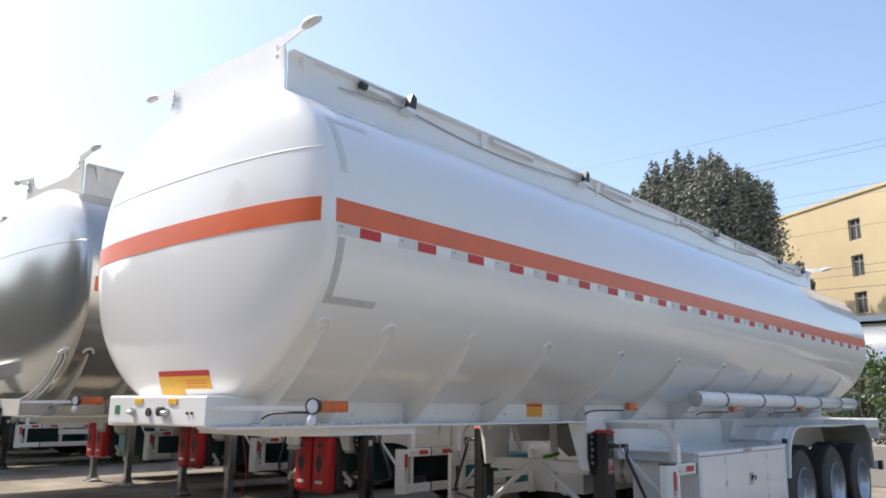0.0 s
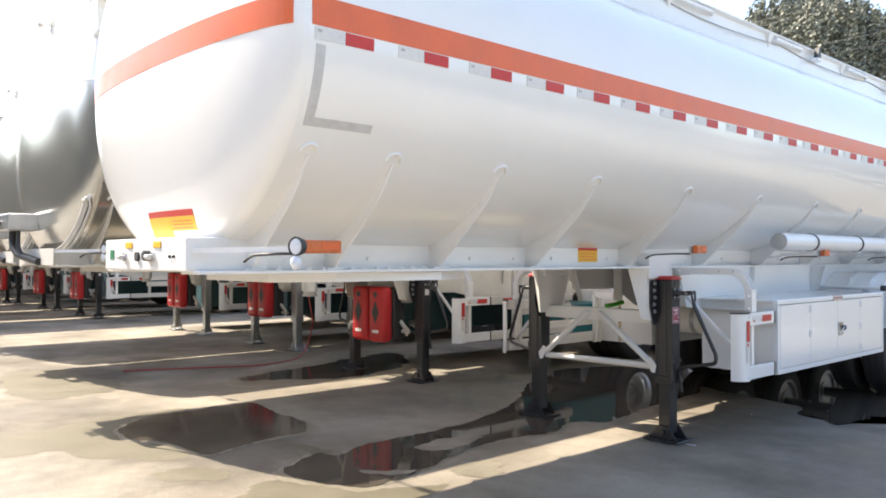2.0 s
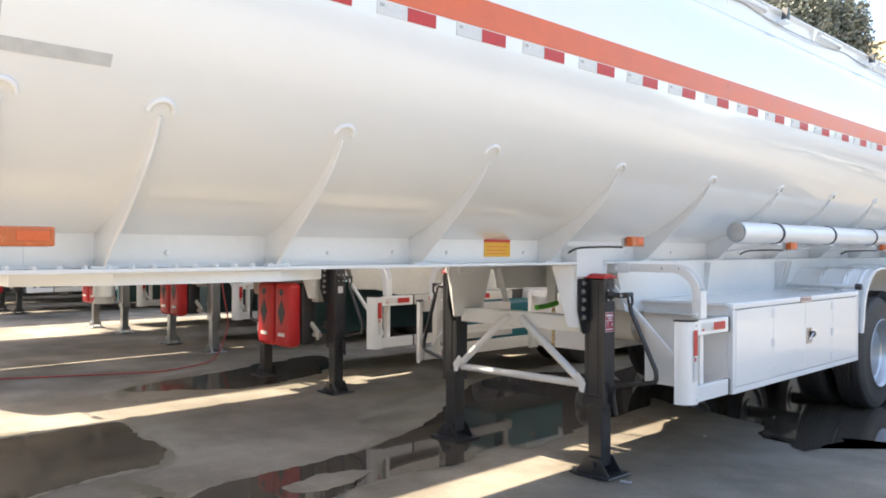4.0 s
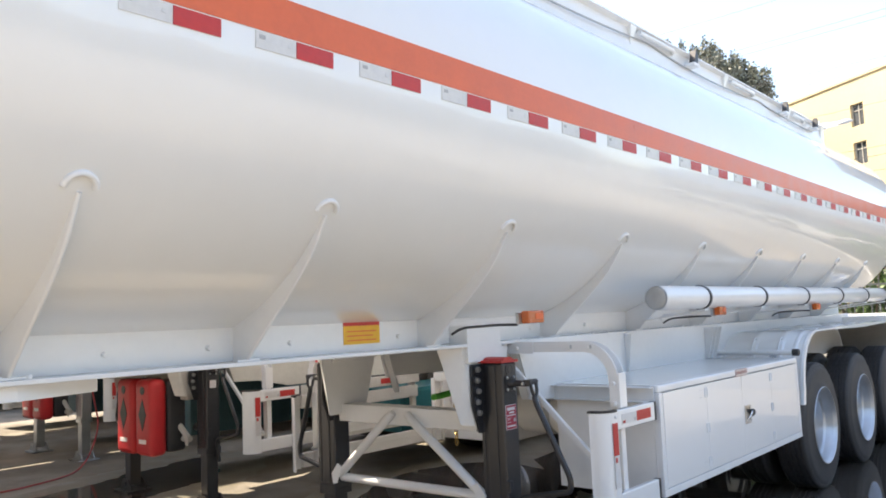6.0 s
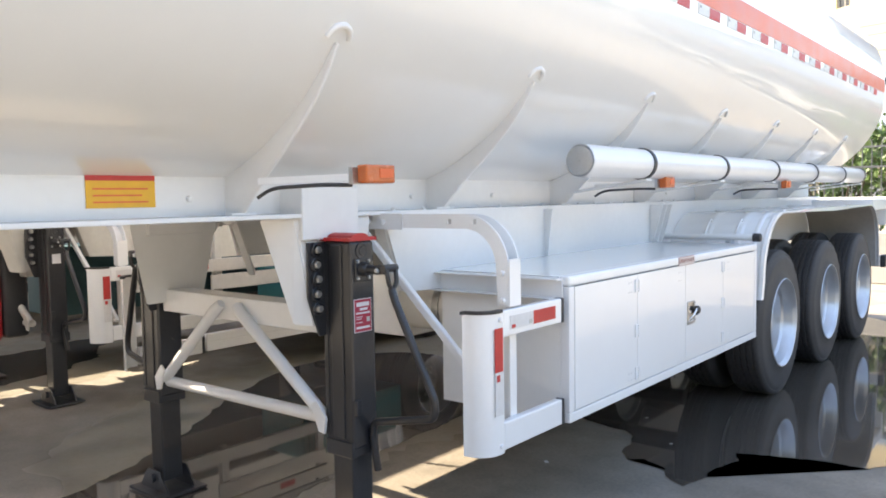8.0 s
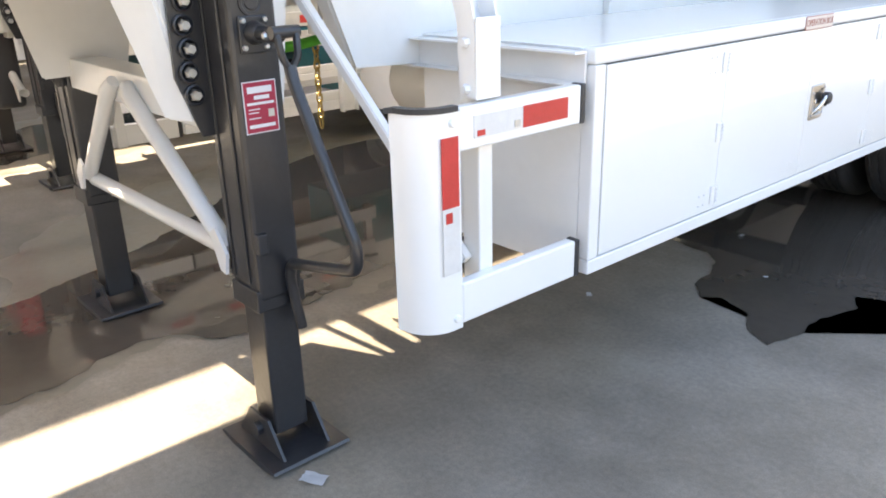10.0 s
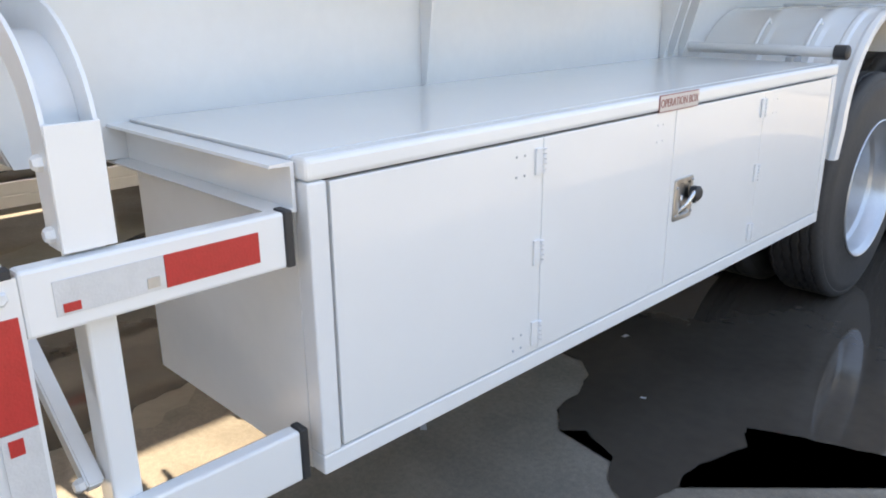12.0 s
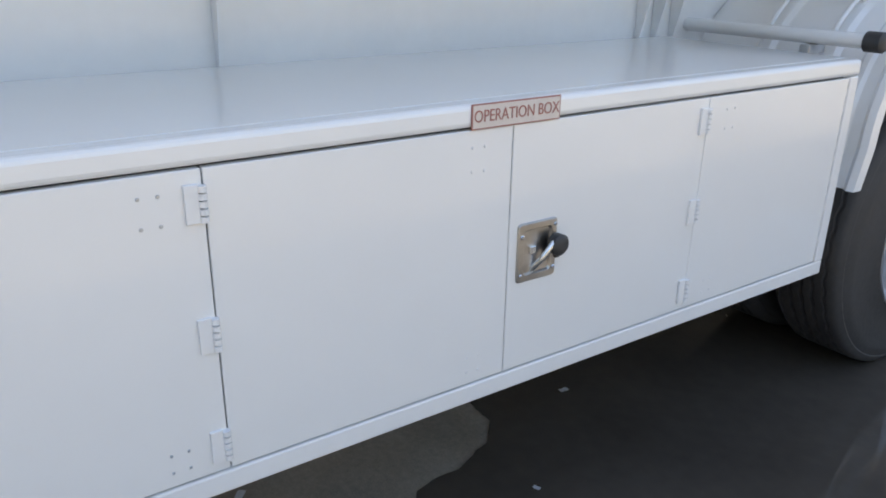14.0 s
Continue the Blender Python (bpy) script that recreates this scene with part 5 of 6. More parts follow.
# ---------- water on the ground ----------
def puddle(name, pts, label, seed=0, rough=0.06, z=0.0035, material=None, plain=False):
    """A shallow sheet of water: a rough outline, smoothed and made uneven."""
    rnd = random.Random(seed)
    ring = [Vector((a, b, 0)) for a, b in pts]
    n = len(ring)
    fine = []
    for i in range(n):
        p0, p1, p2, p3 = (ring[(i + k) % n] for k in (-1, 0, 1, 2))
        for j in range(16):
            t = j / 16
            if plain:
                fine.append(p1.lerp(p2, t))
                continue
            fine.append(0.5 * (2 * p1 + (p2 - p0) * t + (2 * p0 - 5 * p1 + 4 * p2 - p3) * t * t + (3 * p1 - p0 - 3 * p2 + p3) * t ** 3))
    c = sum(fine, Vector()) / len(fine)
    out = []
    m = len(fine)
    turn = sum(fine[i].x * fine[(i + 1) % m].y - fine[(i + 1) % m].x * fine[i].y for i in range(m))
    for i, p in enumerate(fine):
        t = fine[(i + 3) % m] - fine[i - 3]
        d = Vector((t.y, -t.x, 0)).normalized() * (1 if turn > 0 else -1)
        k = 1.2 * noise.noise(p * 2.3 + Vector((seed, 0, 0))) + 0.9 * noise.noise(p * 6.1 + Vector((0, seed, 0))) + 0.8 * noise.noise(p * 15 + Vector((0, seed, 3))) + 0.25 * noise.noise(p * 34 + Vector((seed, 2, 3)))
        out.append(p + d * k * rough)
    bm = bmesh.new()
    f = bm.faces.new([bm.verts.new((p.x, p.y, z)) for p in out])
    if f.normal.z < 0:
        f.normal_flip()
    bmesh.ops.triangulate(bm, faces=bm.faces)
    ob = tagged(part(name, bm, material or WATER), label, "puddle", kind="structure")
    if ob.data.polygons[0].normal.z < 0:
        ob.data.flip_normals()


WHEEL_WATER = [(0.58, 5.50), (0.70, 5.49), (0.78, 5.41), (0.83, 5.27), (0.86, 5.14), (0.94, 5.05), (1.0, 5.1), (1.14, 5.03), (1.2, 4.92), (1.31, 4.85), (1.35, 5.0), (1.34, 5.17), (1.39, 5.36), (1.33, 5.48), (1.5, 5.54), (1.71, 5.6), (1.95, 5.62), (2.15, 5.95), (2.5, 6.6), (2.45, 8.0), (2.1, 9.3), (1.6, 10.2), (0.4, 11.4), (-1.4, 10.8), (-1.9, 8.6), (-1.6, 6.8), (-0.8, 6.0), (-0.2, 5.7), (0.3, 5.6)]
LEFT_WATER = [(-2.45, 0.32), (-2.75, 0.55), (-2.86, 0.75), (-2.88, 1.1), (-2.9, 1.48), (-2.84, 1.74), (-2.29, 1.64), (-1.91, 1.64), (-1.58, 1.54), (-1.43, 1.4), (-1.44, 1.19), (-1.42, 0.91), (-1.3, 0.66), (-1.32, 0.51), (-1.58, 0.48), (-1.92, 0.45), (-2.09, 0.32)]
LEG_WATER = [(-0.54, 0.69), (-0.71, 0.93), (-0.81, 1.14), (-0.64, 1.21), (-0.77, 1.47), (-0.8, 1.81), (-0.77, 2.06), (-0.82, 2.37), (-0.83, 2.64), (-0.95, 3.0), (-1.2, 3.6), (-1.8, 4.5), (-2.3, 5.6), (-1.9, 6.5), (-1.0, 6.3), (-0.35, 5.6), (-0.22, 4.75), (-0.2, 4.27), (-0.14, 4.08), (-0.09, 3.78), (-0.06, 3.53), (-0.22, 3.29), (-0.12, 2.9), (-0.2, 2.5), (-0.19, 2.13), (-0.08, 1.73), (0.02, 1.38), (0.09, 1.15), (0.12, 0.94), (-0.04, 0.82), (-0.24, 0.73)]
puddle("water", WHEEL_WATER, "dark standing water under the trailer's wheels", 3, 0.012, plain=True)
puddle("water", LEFT_WATER, "dark shallow puddle on the concrete", 5, 0.028, 0.0035, SHALLOW)
puddle("water", LEG_WATER, "dark puddle reflecting the trailers", 8, 0.03, 0.0048)
puddle("damp_ground", [(0.14, 1.56), (0.065, 1.67), (0.09, 1.84), (0.26, 1.93), (0.38, 1.80), (0.47, 1.67), (0.36, 1.58)], "small damp stain on the concrete", 11, 0.05, 0.0032, DAMP)
puddle("water", [(-4.22, 2.3), (-4.5, 2.9), (-4.7, 3.7), (-5.0, 4.6), (-5.0, 5.2), (-4.1, 4.72), (-3.75, 4.13), (-3.6, 3.4), (-3.84, 2.8)], "dark wet strip on the concrete", 17, 0.07, 0.0035, SHALLOW)
puddle("damp_ground", [(-6.4, 0.4), (-6.5, 0.95), (-5.6, 1.1), (-4.95, 1.21), (-4.54, 1.04), (-4.32, 0.45), (-4.95, 0.1)], "damp brown stain on the concrete", 21, 0.07, 0.002, MUD)
# low humps of concrete that stand out of the shallow water
for k, pts in enumerate(([(-0.47, 1.76), (-0.51, 1.97), (-0.48, 2.26), (-0.36, 2.33), (-0.26, 2.02), (-0.32, 1.79)], [(-0.26, 1.09), (-0.1, 1.23), (0.0, 1.39), (0.02, 1.25), (-0.12, 1.08)])):
    puddle("damp_ground", pts, "damp hump of concrete standing out of a puddle", 60 + k, 0.03, 0.0064, CONCRETE)


def swollen(pts, k):
    c = sum((Vector(p) for p in pts), Vector((0, 0))) / len(pts)
    return [tuple(Vector(p) + (Vector(p) - c).normalized() * k) for p in pts]


# olive mud washed over the open yard
for k, pts in enumerate(([(-3.0, -0.32), (-2.97, 0.07), (-3.17, 0.53), (-2.97, 1.14), (-2.76, 0.67), (-2.45, 0.34), (-2.01, 0.34), (-1.7, 0.44), (-1.36, 0.43), (-1.41, 0.18), (-1.8, -0.13), (-2.11, -0.26), (-2.2, -0.6), (-2.9, -1.1), (-3.5, -0.8)],
                         [(-1.11, 0.07), (-1.05, 0.34), (-0.81, 0.43), (-0.66, 0.34), (-0.8, 0.12), (-0.93, 0.02)],
                         [(-0.32, 0.29), (-0.44, 0.49), (-0.35, 0.7), (0.01, 0.79), (0.21, 1.04), (0.35, 1.3), (0.47, 1.11), (0.21, 0.65), (-0.15, 0.27)],
                         [(-1.28, 1.02), (-1.26, 1.16), (-1.02, 1.22), (-0.78, 1.22), (-0.8, 1.13), (-1.04, 1.1)])):
    puddle("damp_ground", pts, "olive mud stain on the concrete", 70 + k, 0.05, 0.0012 + 0.0001 * k, MUD)
# damp concrete round the water
puddle("damp_ground", [(-0.6, 3.0), (-1.6, 3.2), (-2.4, 4.4), (-2.8, 6.5), (-2.2, 10.5), (-0.5, 11.0), (0.3, 8.0), (0.4, 6.2), (0.0, 5.0), (-0.12, 4.3), (-0.15, 3.7)], "damp brown concrete under the trailer", 53, 0.1, 0.001, DAMP)
puddle("damp_ground", swollen(LEFT_WATER, 0.05), "damp dark concrete round a puddle", 41, 0.035, 0.0026, DAMP)
puddle("damp_ground", swollen(LEG_WATER, 0.06), "damp dark concrete round a puddle", 43, 0.035, 0.002, DAMP)
puddle("damp_ground", [(-4.0, 2.0), (-4.6, 2.6), (-5.2, 4.0), (-5.6, 5.2), (-4.6, 5.6), (-3.4, 4.6), (-3.3, 3.2), (-3.6, 2.4)], "damp dark concrete between trailers", 45, 0.1, 0.0015, DAMP)


# ---------- hose ----------
def air_hose():
    bm = bmesh.new()
    pts = [(-5.75, 4.1, 1.3), (-5.70, 4.13, 0.93), (-5.68, 4.22, 0.44), (-5.66, 4.10, 0.13), (-5.4, 3.85, 0.024), (-5.15, 3.5, 0.026), (-5.0, 3.0, 0.022), (-5.4, 2.18, 0.022), (-5.78, 1.55, 0.01)]
    pipe(bm, bend(pts, 0.2, 6), 0.009, 8)
    tagged(part("air_hose", bm, HOSE, None, smooth=60), "thin red air hose trailing over the concrete", "hose")


air_hose()


# ---------- background ----------
def leaves(bm, centre, radii, count, size, rnd):
    for _ in range(count):
        while True:
            v = Vector((rnd.uniform(-1, 1), rnd.uniform(-1, 1), rnd.uniform(-1, 1)))
            if 0.25 < v.length < 1:
                break
        p = Vector(centre) + Vector((v.x * radii[0], v.y * radii[1], v.z * radii[2]))
        s = size * rnd.uniform(0.6, 1.4)
        a = Vector((rnd.gauss(0, 1), rnd.gauss(0, 1), rnd.gauss(0, 0.7))).normalized()
        b = a.orthogonal().normalized()
        b.rotate(Matrix.Rotation(rnd.uniform(0, 6.28), 3, a))
        c = a.cross(b)
        q = [p + b * s, p + c * s * 0.55, p - b * s, p - c * s * 0.55]
        bm.faces.new([bm.verts.new(x) for x in q])


def tree(at, height, spread, seed, leaf_size=0.28, count=9000, label="tall dense green broadleaf tree"):
    rnd = random.Random(seed)
    T = empty("tree", at, None, label=label, category="tree")
    bm = bmesh.new()
    pipe(bm, [(0, 0, 0), (0.05, 0, height * 0.3), (0.0, 0.1, height * 0.6), (0.1, 0, height * 0.85)], [0.035 * height, 0.028 * height, 0.018 * height, 0.005 * height], 10)
    tops = []
    for k in range(11):
        a = 2.4 * k
        r = spread * (0.15 + 0.75 * rnd.random())
        top = Vector((r * math.cos(a), r * math.sin(a), height * rnd.uniform(0.66, 0.93) - r * 0.25))
        base = Vector((0, 0, height * rnd.uniform(0.18, 0.4)))
        pipe(bm, [base, base.lerp(top, 0.5) + Vector((0, 0, -0.4)), top], [0.012 * height, 0.008 * height, 0.002 * height], 6)
        tops.append(top)
    part("trunk", bm, BARK, T, "grey-brown trunk with limbs", smooth=60)
    bm = bmesh.new()
    per = count // (len(tops) * 4)
    for top in tops:
        for j in range(4):
            c = top + Vector((rnd.uniform(-1, 1) * spread * 0.22, rnd.uniform(-1, 1) * spread * 0.22, -j * height * 0.13 + rnd.uniform(-0.4, 0.4)))
            k = spread * rnd.uniform(0.2, 0.34) * (0.65 + 0.3 * j)
            leaves(bm, c, (k, k, k * 1.7), per, leaf_size, rnd)
    part("crown", bm, LEAF, T, "dense uneven green crown")
    return T


def poplar(at, height, spread, seed, lobes=58, count=150000, leaf_size=0.09):
    """A broad poplar: many upright plumes of small leaves grown into one crown."""
    rnd = random.Random(seed)
    T = empty("tree", at, None, label="tall broad poplar with a dense dark green crown", category="tree")
    bm = bmesh.new()
    pipe(bm, [(0, 0, 0), (0.1, 0, height * 0.3), (0.0, 0.1, height * 0.6), (0.1, 0, height * 0.9)], [0.45, 0.36, 0.22, 0.05], 10)
    plumes = []
    for k in range(lobes):
        a, r = 2.4 * k, spread * math.sqrt((k + 0.5) / lobes)
        top = height * (1.0 - 0.15 * (r / spread) ** 2) - rnd.uniform(0, 1.5) + 0.1
        p = Vector((r * math.cos(a), r * math.sin(a), top))
        base = Vector((0, 0, height * rnd.uniform(0.15, 0.4)))
        pipe(bm, [base, Vector((p.x * 0.7, p.y * 0.7, top * 0.55)), Vector((p.x, p.y, top - 0.4))], [0.13, 0.08, 0.015], 6)
        plumes.append(p)
    part("trunk", bm, BARK, T, "grey-brown trunk with limbs", smooth=60)
    verts, faces = [], []
    for p in plumes:
        length = height * rnd.uniform(0.5, 0.68)
        fat = rnd.uniform(0.85, 1.3)
        for _ in range(count // lobes):
            t = rnd.random() ** 0.8
            w = fat * min(1.0, 0.18 + 2.6 * t)
            a = rnd.uniform(0, 6.2832)
            q = w * (0.3 + 0.8 * rnd.random()) * (1 + 0.3 * math.sin(a * 3 + t * 31))
            c = Vector((p.x + q * math.cos(a), p.y + q * math.sin(a), p.z - t * length + rnd.uniform(-0.25, 0.25)))
            s = leaf_size * rnd.uniform(0.6, 1.6)
            n = Vector((rnd.gauss(0, 1), rnd.gauss(0, 1), rnd.gauss(0, 0.8))).normalized()
            b = n.orthogonal().normalized()
            d = n.cross(b)
            k = len(verts)
            verts += [c + b * s, c + d * s * 0.75, c - b * s, c - d * s * 0.75]
            faces.append((k, k + 1, k + 2, k + 3))
    me = bpy.data.meshes.new("crown")
    me.from_pydata([tuple(v) for v in verts], [], faces)
    me.materials.append(POPLAR_LEAF)
    crown = new("crown", me)
    crown.parent = T
    tagged(crown, "dense uneven dark green crown")
    return T


poplar((-17.8, 54.0, 0), 20.8, 3.9, 4)
poplar((-21.2, 55.5, 0), 21.9, 4.1, 9)
tree((-11.0, 45.5, 0), 11.6, 1.9, 77, 0.12, 9000, "leafy green tree beside the building's corner")


def building():
    """A cream block with rows of windows, seen over the fence."""
    a, b = Vector((-17.4, 64.85, 0)), Vector((0.65, 53.16, 0))
    H = empty("apartment_block", a, None, label="cream rendered six-storey block with dark windows", category="building")
    u = (b - a).normalized()
    ang = math.degrees(math.atan2(u.y, u.x))
    H.matrix_basis = pose(a.x, a.y, 0, 0, 0, ang)
    L, ht = (b - a).length, 17.2
    cols = [8.9, 17.5]
    w, h = 1.15, 1.6
    sills = [17.2 - 3.35 - 2.75 * k for k in range(5, -1, -1)]
    # wall panels round the openings
    bm = bmesh.new()
    xs = [0.0]
    for c in cols:
        xs += [c - w / 2, c + w / 2]
    xs.append(L)
    zs = [0.0]
    for s in sills:
        zs += [s, s + h]
    zs.append(ht)
    for i in range(len(xs) - 1):
        if i % 2 == 0:
            box(bm, xs[i], xs[i + 1], 0, 0.35, 0, ht)
        else:
            for j in range(0, len(zs) - 1, 2):
                box(bm, xs[i], xs[i + 1], 0, 0.35, zs[j], zs[j + 1])
    part("wall", bm, CREAM, H)
    part("end_wall", B(0, 0.35, 0.351, 12, 0, ht), CREAM, H)
    part("roof", B(-0.1, L, -0.12, 12, ht, ht + 0.25, 0.03), CREAM, H)
    part("back_wall", B(0.36, L, 11.6, 12, 0, ht), CREAM, H)
    part("annex", B(-1.6, -0.02, 2.0, 9.0, 0, 15.5, 0.05), WALL_C, H, "grey side stair block")
    for c in cols:
        for s in sills:
            win = empty("window", (c, 0.2, s), H)
            bm = bmesh.new()
            for x0, x1, z0, z1 in ((-w / 2, -w / 2 + 0.06, 0, h), (w / 2 - 0.06, w / 2, 0, h), (-w / 2 + 0.06, w / 2 - 0.06, 0, 0.06), (-w / 2 + 0.06, w / 2 - 0.06, h - 0.06, h), (-0.03, 0.03, 0.06, h - 0.06), (-w / 2 + 0.06, -0.03, 1.1, 1.15), (0.03, w / 2 - 0.06, 1.1, 1.15)):
                box(bm, x0, x1, -0.03, 0.03, z0, z1)
            part("window_frame", bm, WALL_C, win)
            part("pane", B(-w / 2, w / 2, 0.031, 0.045, 0, h), GLASS, win)


building()


def yard_fence():
    wall = tagged(part("yard_wall", B(-14, 26, 14.3, 14.55, 0, 0.78, 0.02), WALL_C), "low pale concrete yard wall", "wall", kind="structure")
    F = empty("iron_fence", (0, 14.42, 0.78), None, label="dark iron fence with hooped bars on the wall", category="fence")
    for z in (0.12, 0.95, 1.25):
        part("fence_rail", B(-14, 26, -0.015, 0.015, z, z + 0.03), DARKSTEEL, F)
    for k in range(60):
        x = -5 + k * 0.26
        bm = bmesh.new()
        pts = [(x, 0, 0), (x, 0, 1.30)] + [(x + 0.065 - 0.065 * math.cos(w), 0, 1.30 + 0.09 * math.sin(w)) for w in (math.pi * i / 6 for i in range(1, 7))] + [(x + 0.13, 0, 0)]
        pipe(bm, pts, 0.009, 5)
        part("fence_hoop", bm, DARKSTEEL, F)


yard_fence()


def shrub(at, seed, r=0.9, h=2.2, count=2200):
    rnd = random.Random(seed)
    S = empty("shrub", at, None, label="loose green shrub behind the fence", category="shrub", group="shrubs along the fence")
    bm = bmesh.new()
    for k in range(7):
        a = k * 0.9
        pipe(bm, [(0.05 * math.cos(a), 0.05 * math.sin(a), 0), (r * 0.4 * math.cos(a), r * 0.4 * math.sin(a), h * 0.5), (r * 0.7 * math.cos(a), r * 0.7 * math.sin(a), h * rnd.uniform(0.7, 1.0))], [0.03, 0.02, 0.006], 6)
    part("stem", bm, BARK, S)
    bm = bmesh.new()
    for k in range(12):
        c = (rnd.uniform(-r, r) * 0.8, rnd.uniform(-r, r) * 0.6, h * rnd.uniform(0.35, 0.95))
        leaves(bm, c, (r * 0.4, r * 0.4, h * 0.16), count // 12, 0.055, rnd)
    part("foliage", bm, LEAF2, S)


for i, (x, y, r, h) in enumerate(((-0.4, 15.5, 0.9, 2.6), (0.8, 15.4, 0.8, 2.3), (-1.9, 15.6, 1.0, 3.0), (2.6, 15.7, 0.9, 1.9), (-3.6, 15.8, 1.1, 3.2))):
    shrub((x, y, 0), 30 + i, r, h)


def far_tanker():
    T = empty("tank_trailer", (3.5, 19.5, 0), None, label="polished silver tanker standing beyond the fence", category="tank trailer")
    bm = bmesh.new()
    loops = []
    for x, s in ((-5.3, 0.3), (-5.25, 0.75), (-5.1, 0.95), (-4.9, 1.0), (5.0, 1.0), (5.2, 0.9), (5.3, 0.5)):
        loops.append([(x, 1.15 * s * math.cos(w), 2.55 + 1.1 * s * math.sin(w)) for w in (2 * math.pi * k / 64 for k in range(64))])
    rings(bm, loops)
    part("tank_shell", bm, SILVER, T, smooth=50)
    for x in (-3.6, -2.5, 0.0, 2.5):
        bm = bmesh.new()
        pipe(bm, [(x, 1.153 * math.cos(w), 2.55 + 1.103 * math.sin(w)) for w in (2 * math.pi * k / 48 for k in range(49))], 0.015, 6)
        part("weld_ring", bm, SILVER, T, smooth=60)
    part("walkway", B(-4.6, 4.6, -0.5, 0.5, 3.655, 3.70, 0.01), DARKSTEEL, T, "dark walkway on top")
    part("walkway_rail", B(-4.6, 4.6, -0.62, -0.58, 3.62, 3.76), STEEL, T)
    part("beam", B(-5.0, 5.0, -0.5, 0.5, 1.1, 1.5, 0.01), OLD_WHITE, T)
    for x in (1.6, 2.9, 4.2):
        part("tyre", lathe([(-1.2, 0.3), (-1.2, 0.48), (-1.15, 0.5), (-0.65, 0.5), (-0.6, 0.48), (-0.6, 0.3)], "y", (x, 0, 0.5), 40), RUBBER, T, smooth=35)
    for x in (-2.4,):
        for y in (-0.7, 0.7):
            part("leg", B(x - 0.08, x + 0.08, y - 0.08, y + 0.08, 0.0, 1.1, 0.01), BLACK, T)
    for k in range(8):
        part("red_tape", B(-4.5 + k * 1.2, -4.2 + k * 1.2, -1.165, -1.155, 2.05, 2.12), RED, T)


far_tanker()


def overhead_wires():
    for z, rise, r in ((16.12, 0.0108, 0.008), (14.3, 0.0218, 0.009), (13.96, 0.0185, 0.009), (12.13, 0.0015, 0.008), (11.75, 0.0193, 0.008), (10.32, 0.0387, 0.009), (8.36, 0.0304, 0.012), (7.99, 0.0343, 0.012), (7.15, -0.0063, 0.014)):
        bm = bmesh.new()
        pts = [(x, 38.0, z + rise * x + 0.0008 * (x + 8) ** 2) for x in (-38 + 60.1 * i / 24 for i in range(25))]
        pipe(bm, pts, r, 5)
        tagged(part("overhead_wire", bm, WIRE, None), "thin dark overhead wire", "wire", group="overhead wires")
    pole = empty("utility_pole", (22.2, 38.0, 0), None, label="grey concrete pole that carries the overhead wires", category="utility pole")
    bm = bmesh.new()
    pipe(bm, [(0, 0, 0), (0, 0, 9), (0, 0, 17.6)], [0.19, 0.165, 0.14], 14)
    part("pole_shaft", bm, WALL_C, pole, smooth=50)
    for z in (7.6, 12.4, 14.8):
        part("crossarm", B(-0.2, 0.2, -0.7, 0.7, z, z + 0.09, 0.008), STEEL, pole)


overhead_wires()


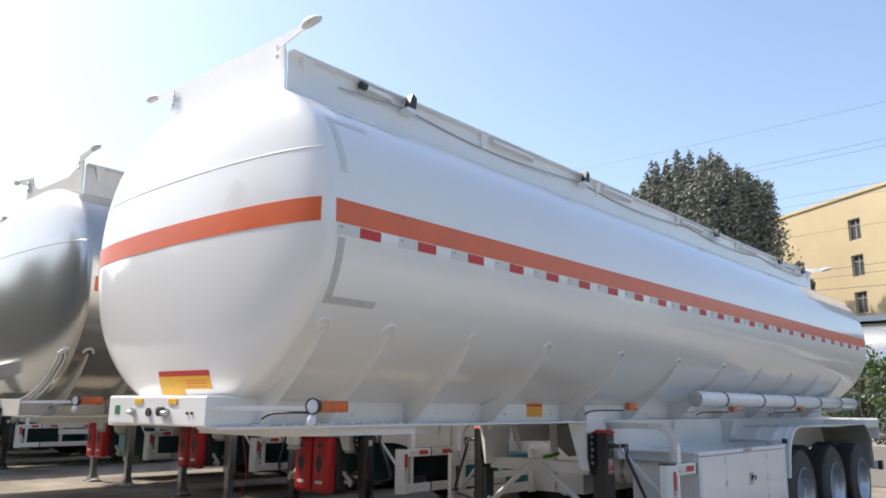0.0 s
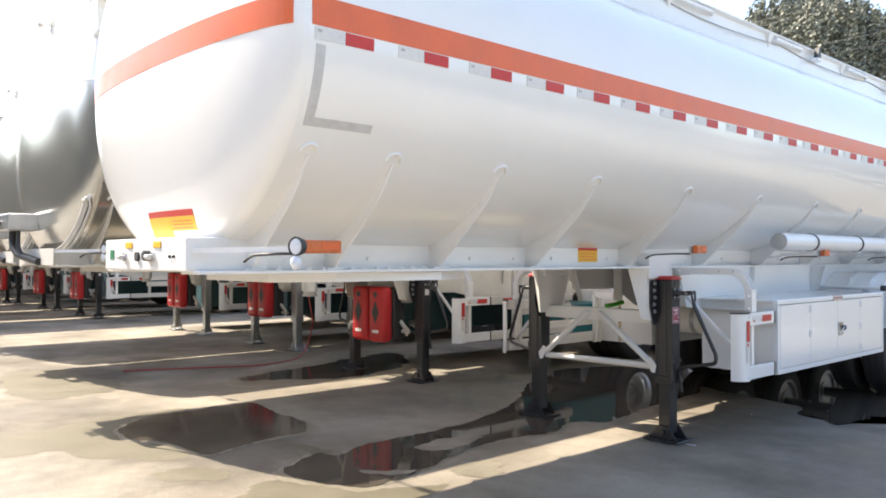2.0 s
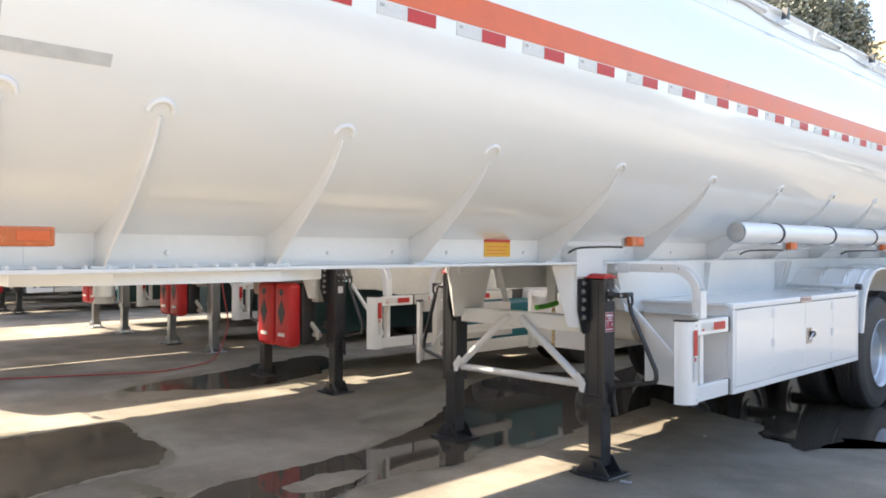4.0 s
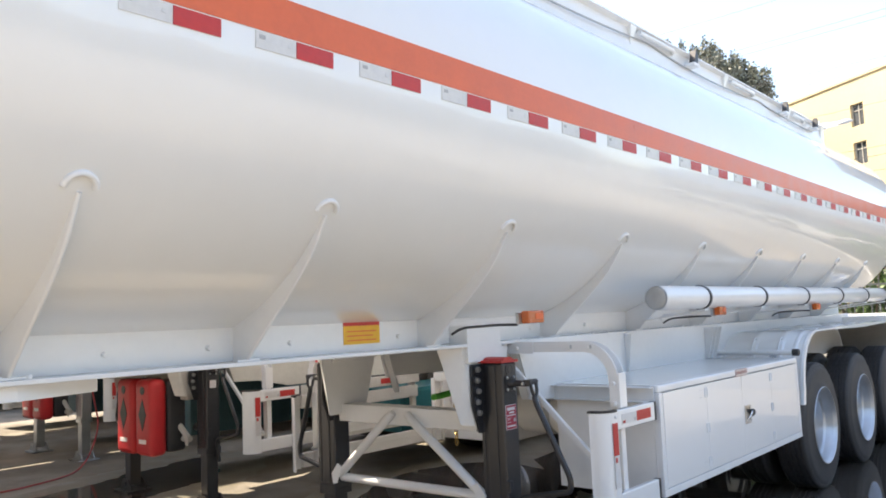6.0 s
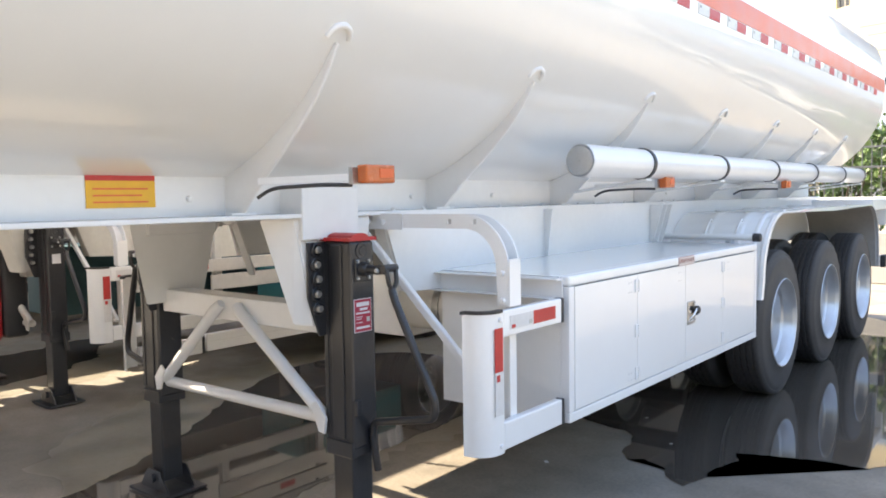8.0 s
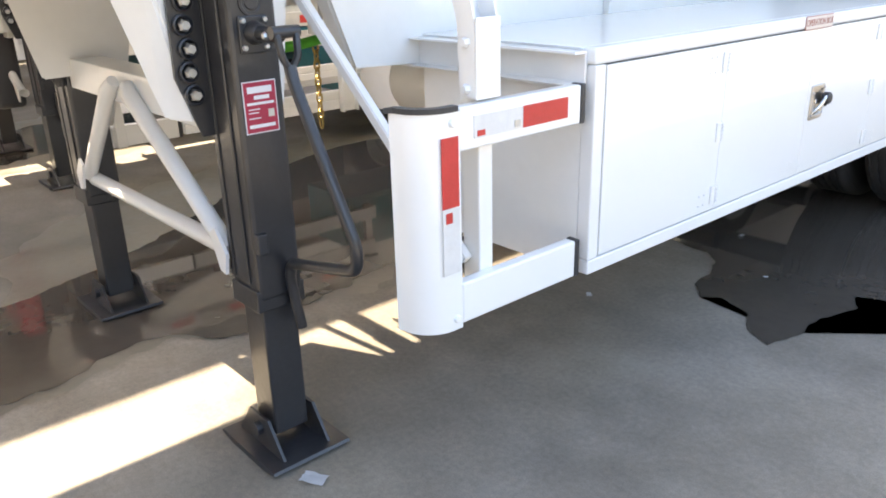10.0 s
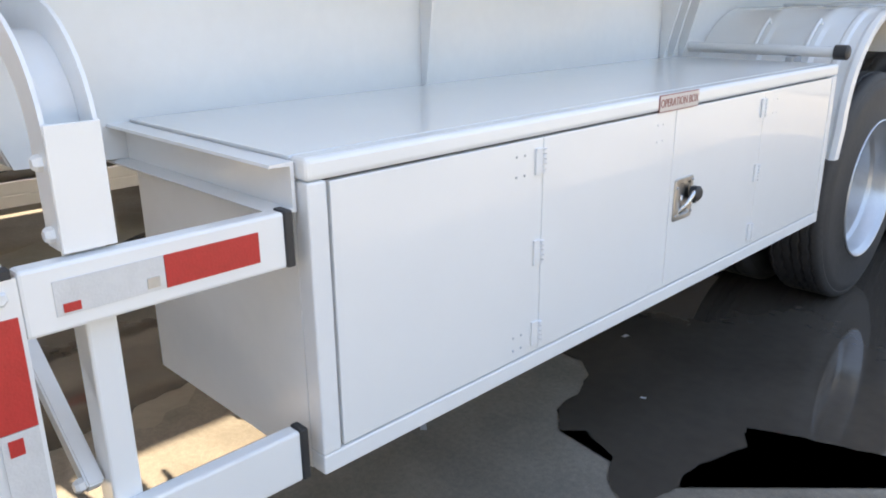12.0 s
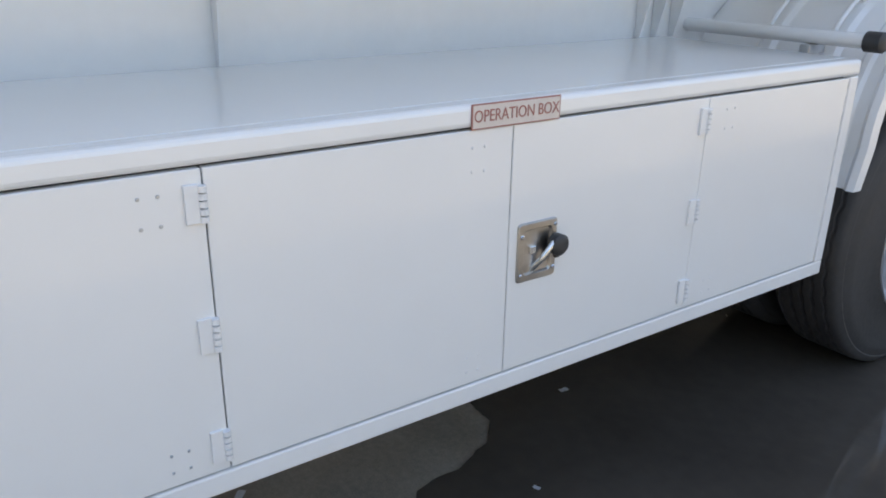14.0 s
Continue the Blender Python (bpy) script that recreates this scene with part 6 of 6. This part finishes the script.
def teal_lorries():
    """Low teal lorry beds parked behind the row of trailers."""
    proto = empty("lorry_bed", (-5.0, 15.5, 0), None, label="teal painted lorry bed with a white frame", category="lorry", group="parked lorry beds")
    part("side_board", B(-2.6, 2.6, -0.06, 0.06, 0.62, 1.15, 0.01), TEAL_DARK, proto)
    part("deck", B(-2.6, 2.6, 0.061, 2.3, 1.0, 1.14, 0.01), TEAL_DARK, proto)
    part("frame_rail", B(-2.7, 2.7, -0.12, -0.061, 1.151, 1.25, 0.005), OLD_WHITE, proto)
    part("frame_rail", B(-2.7, 2.7, -0.12, -0.061, 0.50, 0.60, 0.005), OLD_WHITE, proto)
    for x in (-2.5, -0.9, 0.9, 2.5):
        part("frame_post", B(x - 0.05, x + 0.05, -0.125, -0.062, 0.601, 1.15), OLD_WHITE, proto)
    for x in (-1.7, 1.7):
        part("tyre", lathe([(0.3, 0.28), (0.3, 0.45), (0.34, 0.48), (0.6, 0.48), (0.64, 0.45), (0.64, 0.28)], "y", (x, 0, 0.48), 36), RUBBER, proto, smooth=35)
    for k, (x, y) in enumerate(((-10.8, 16.2), (-16.5, 16.8), (-22.4, 17), (-28.5, 17.5), (-34.5, 18))):
        copy_thing(proto, pose(x, y, 0))


teal_lorries()


# trees behind the viewer, which the polished tanks mirror
for i, (x, y) in enumerate(((-64, -19), (-57, -20), (-50, -18), (-43, -19), (-36, -18), (-29, -20), (-22, -18), (-15, -19), (-8, -20), (-1, -19), (6, -21), (14, -20), (23, -21), (-34, -20), (-40, -16), (-46, -12), (-52, -8), (-58, -4), (-64, -1))):
    tree((x, y, 0), (7.6 if i < 13 else 8.5) + (i * 37 % 5) * 0.8, 4.8, 50 + i, 0.5, 4200, "unseen green tree at the edge of the yard")


# unseen trees added across the yard, a dark band mirrored in the gloss paint
for i in range(9):
    tree((27 + (i * 13 % 5), -14 + 7.5 * i, 0), 6.5 + (i * 29 % 4) * 0.8, 4.4, 80 + i, 0.5, 2200, "unseen green tree at the edge of the yard")


# ---------- litter ----------
def scrap(at, size, turn, label):
    bm = bmesh.new()
    n = 5
    g = [[bm.verts.new(((i / n - 0.5) * size, (j / n - 0.5) * size * 0.6, 0.004 + 0.10 * size * (noise.noise(Vector((i * 0.7, j * 0.9, turn))) + 0.7))) for j in range(n + 1)] for i in range(n + 1)]
    for i in range(n):
        for j in range(n):
            bm.faces.new((g[i][j], g[i + 1][j], g[i + 1][j + 1], g[i][j + 1]))
    bmesh.ops.solidify(bm, geom=list(bm.faces), thickness=0.0015)
    ob = part("litter", bm, SCRAP, None, smooth=50)
    ob.matrix_basis = pose(at[0], at[1], at[2], 0, 0, turn)
    tagged(ob, label, "litter")


scrap((0.86, 3.31, 0.001), 0.07, 30, "small scrap of white plastic on concrete")
scrap((0.70, 5.79, 0.004), 0.03, 80, "tiny white crumb on wet concrete")
scrap((1.02, 5.40, 0.004), 0.02, 20, "tiny white crumb on wet concrete")
scrap((0.62, 4.75, 0.001), 0.035, 140, "tiny white crumb on wet concrete")
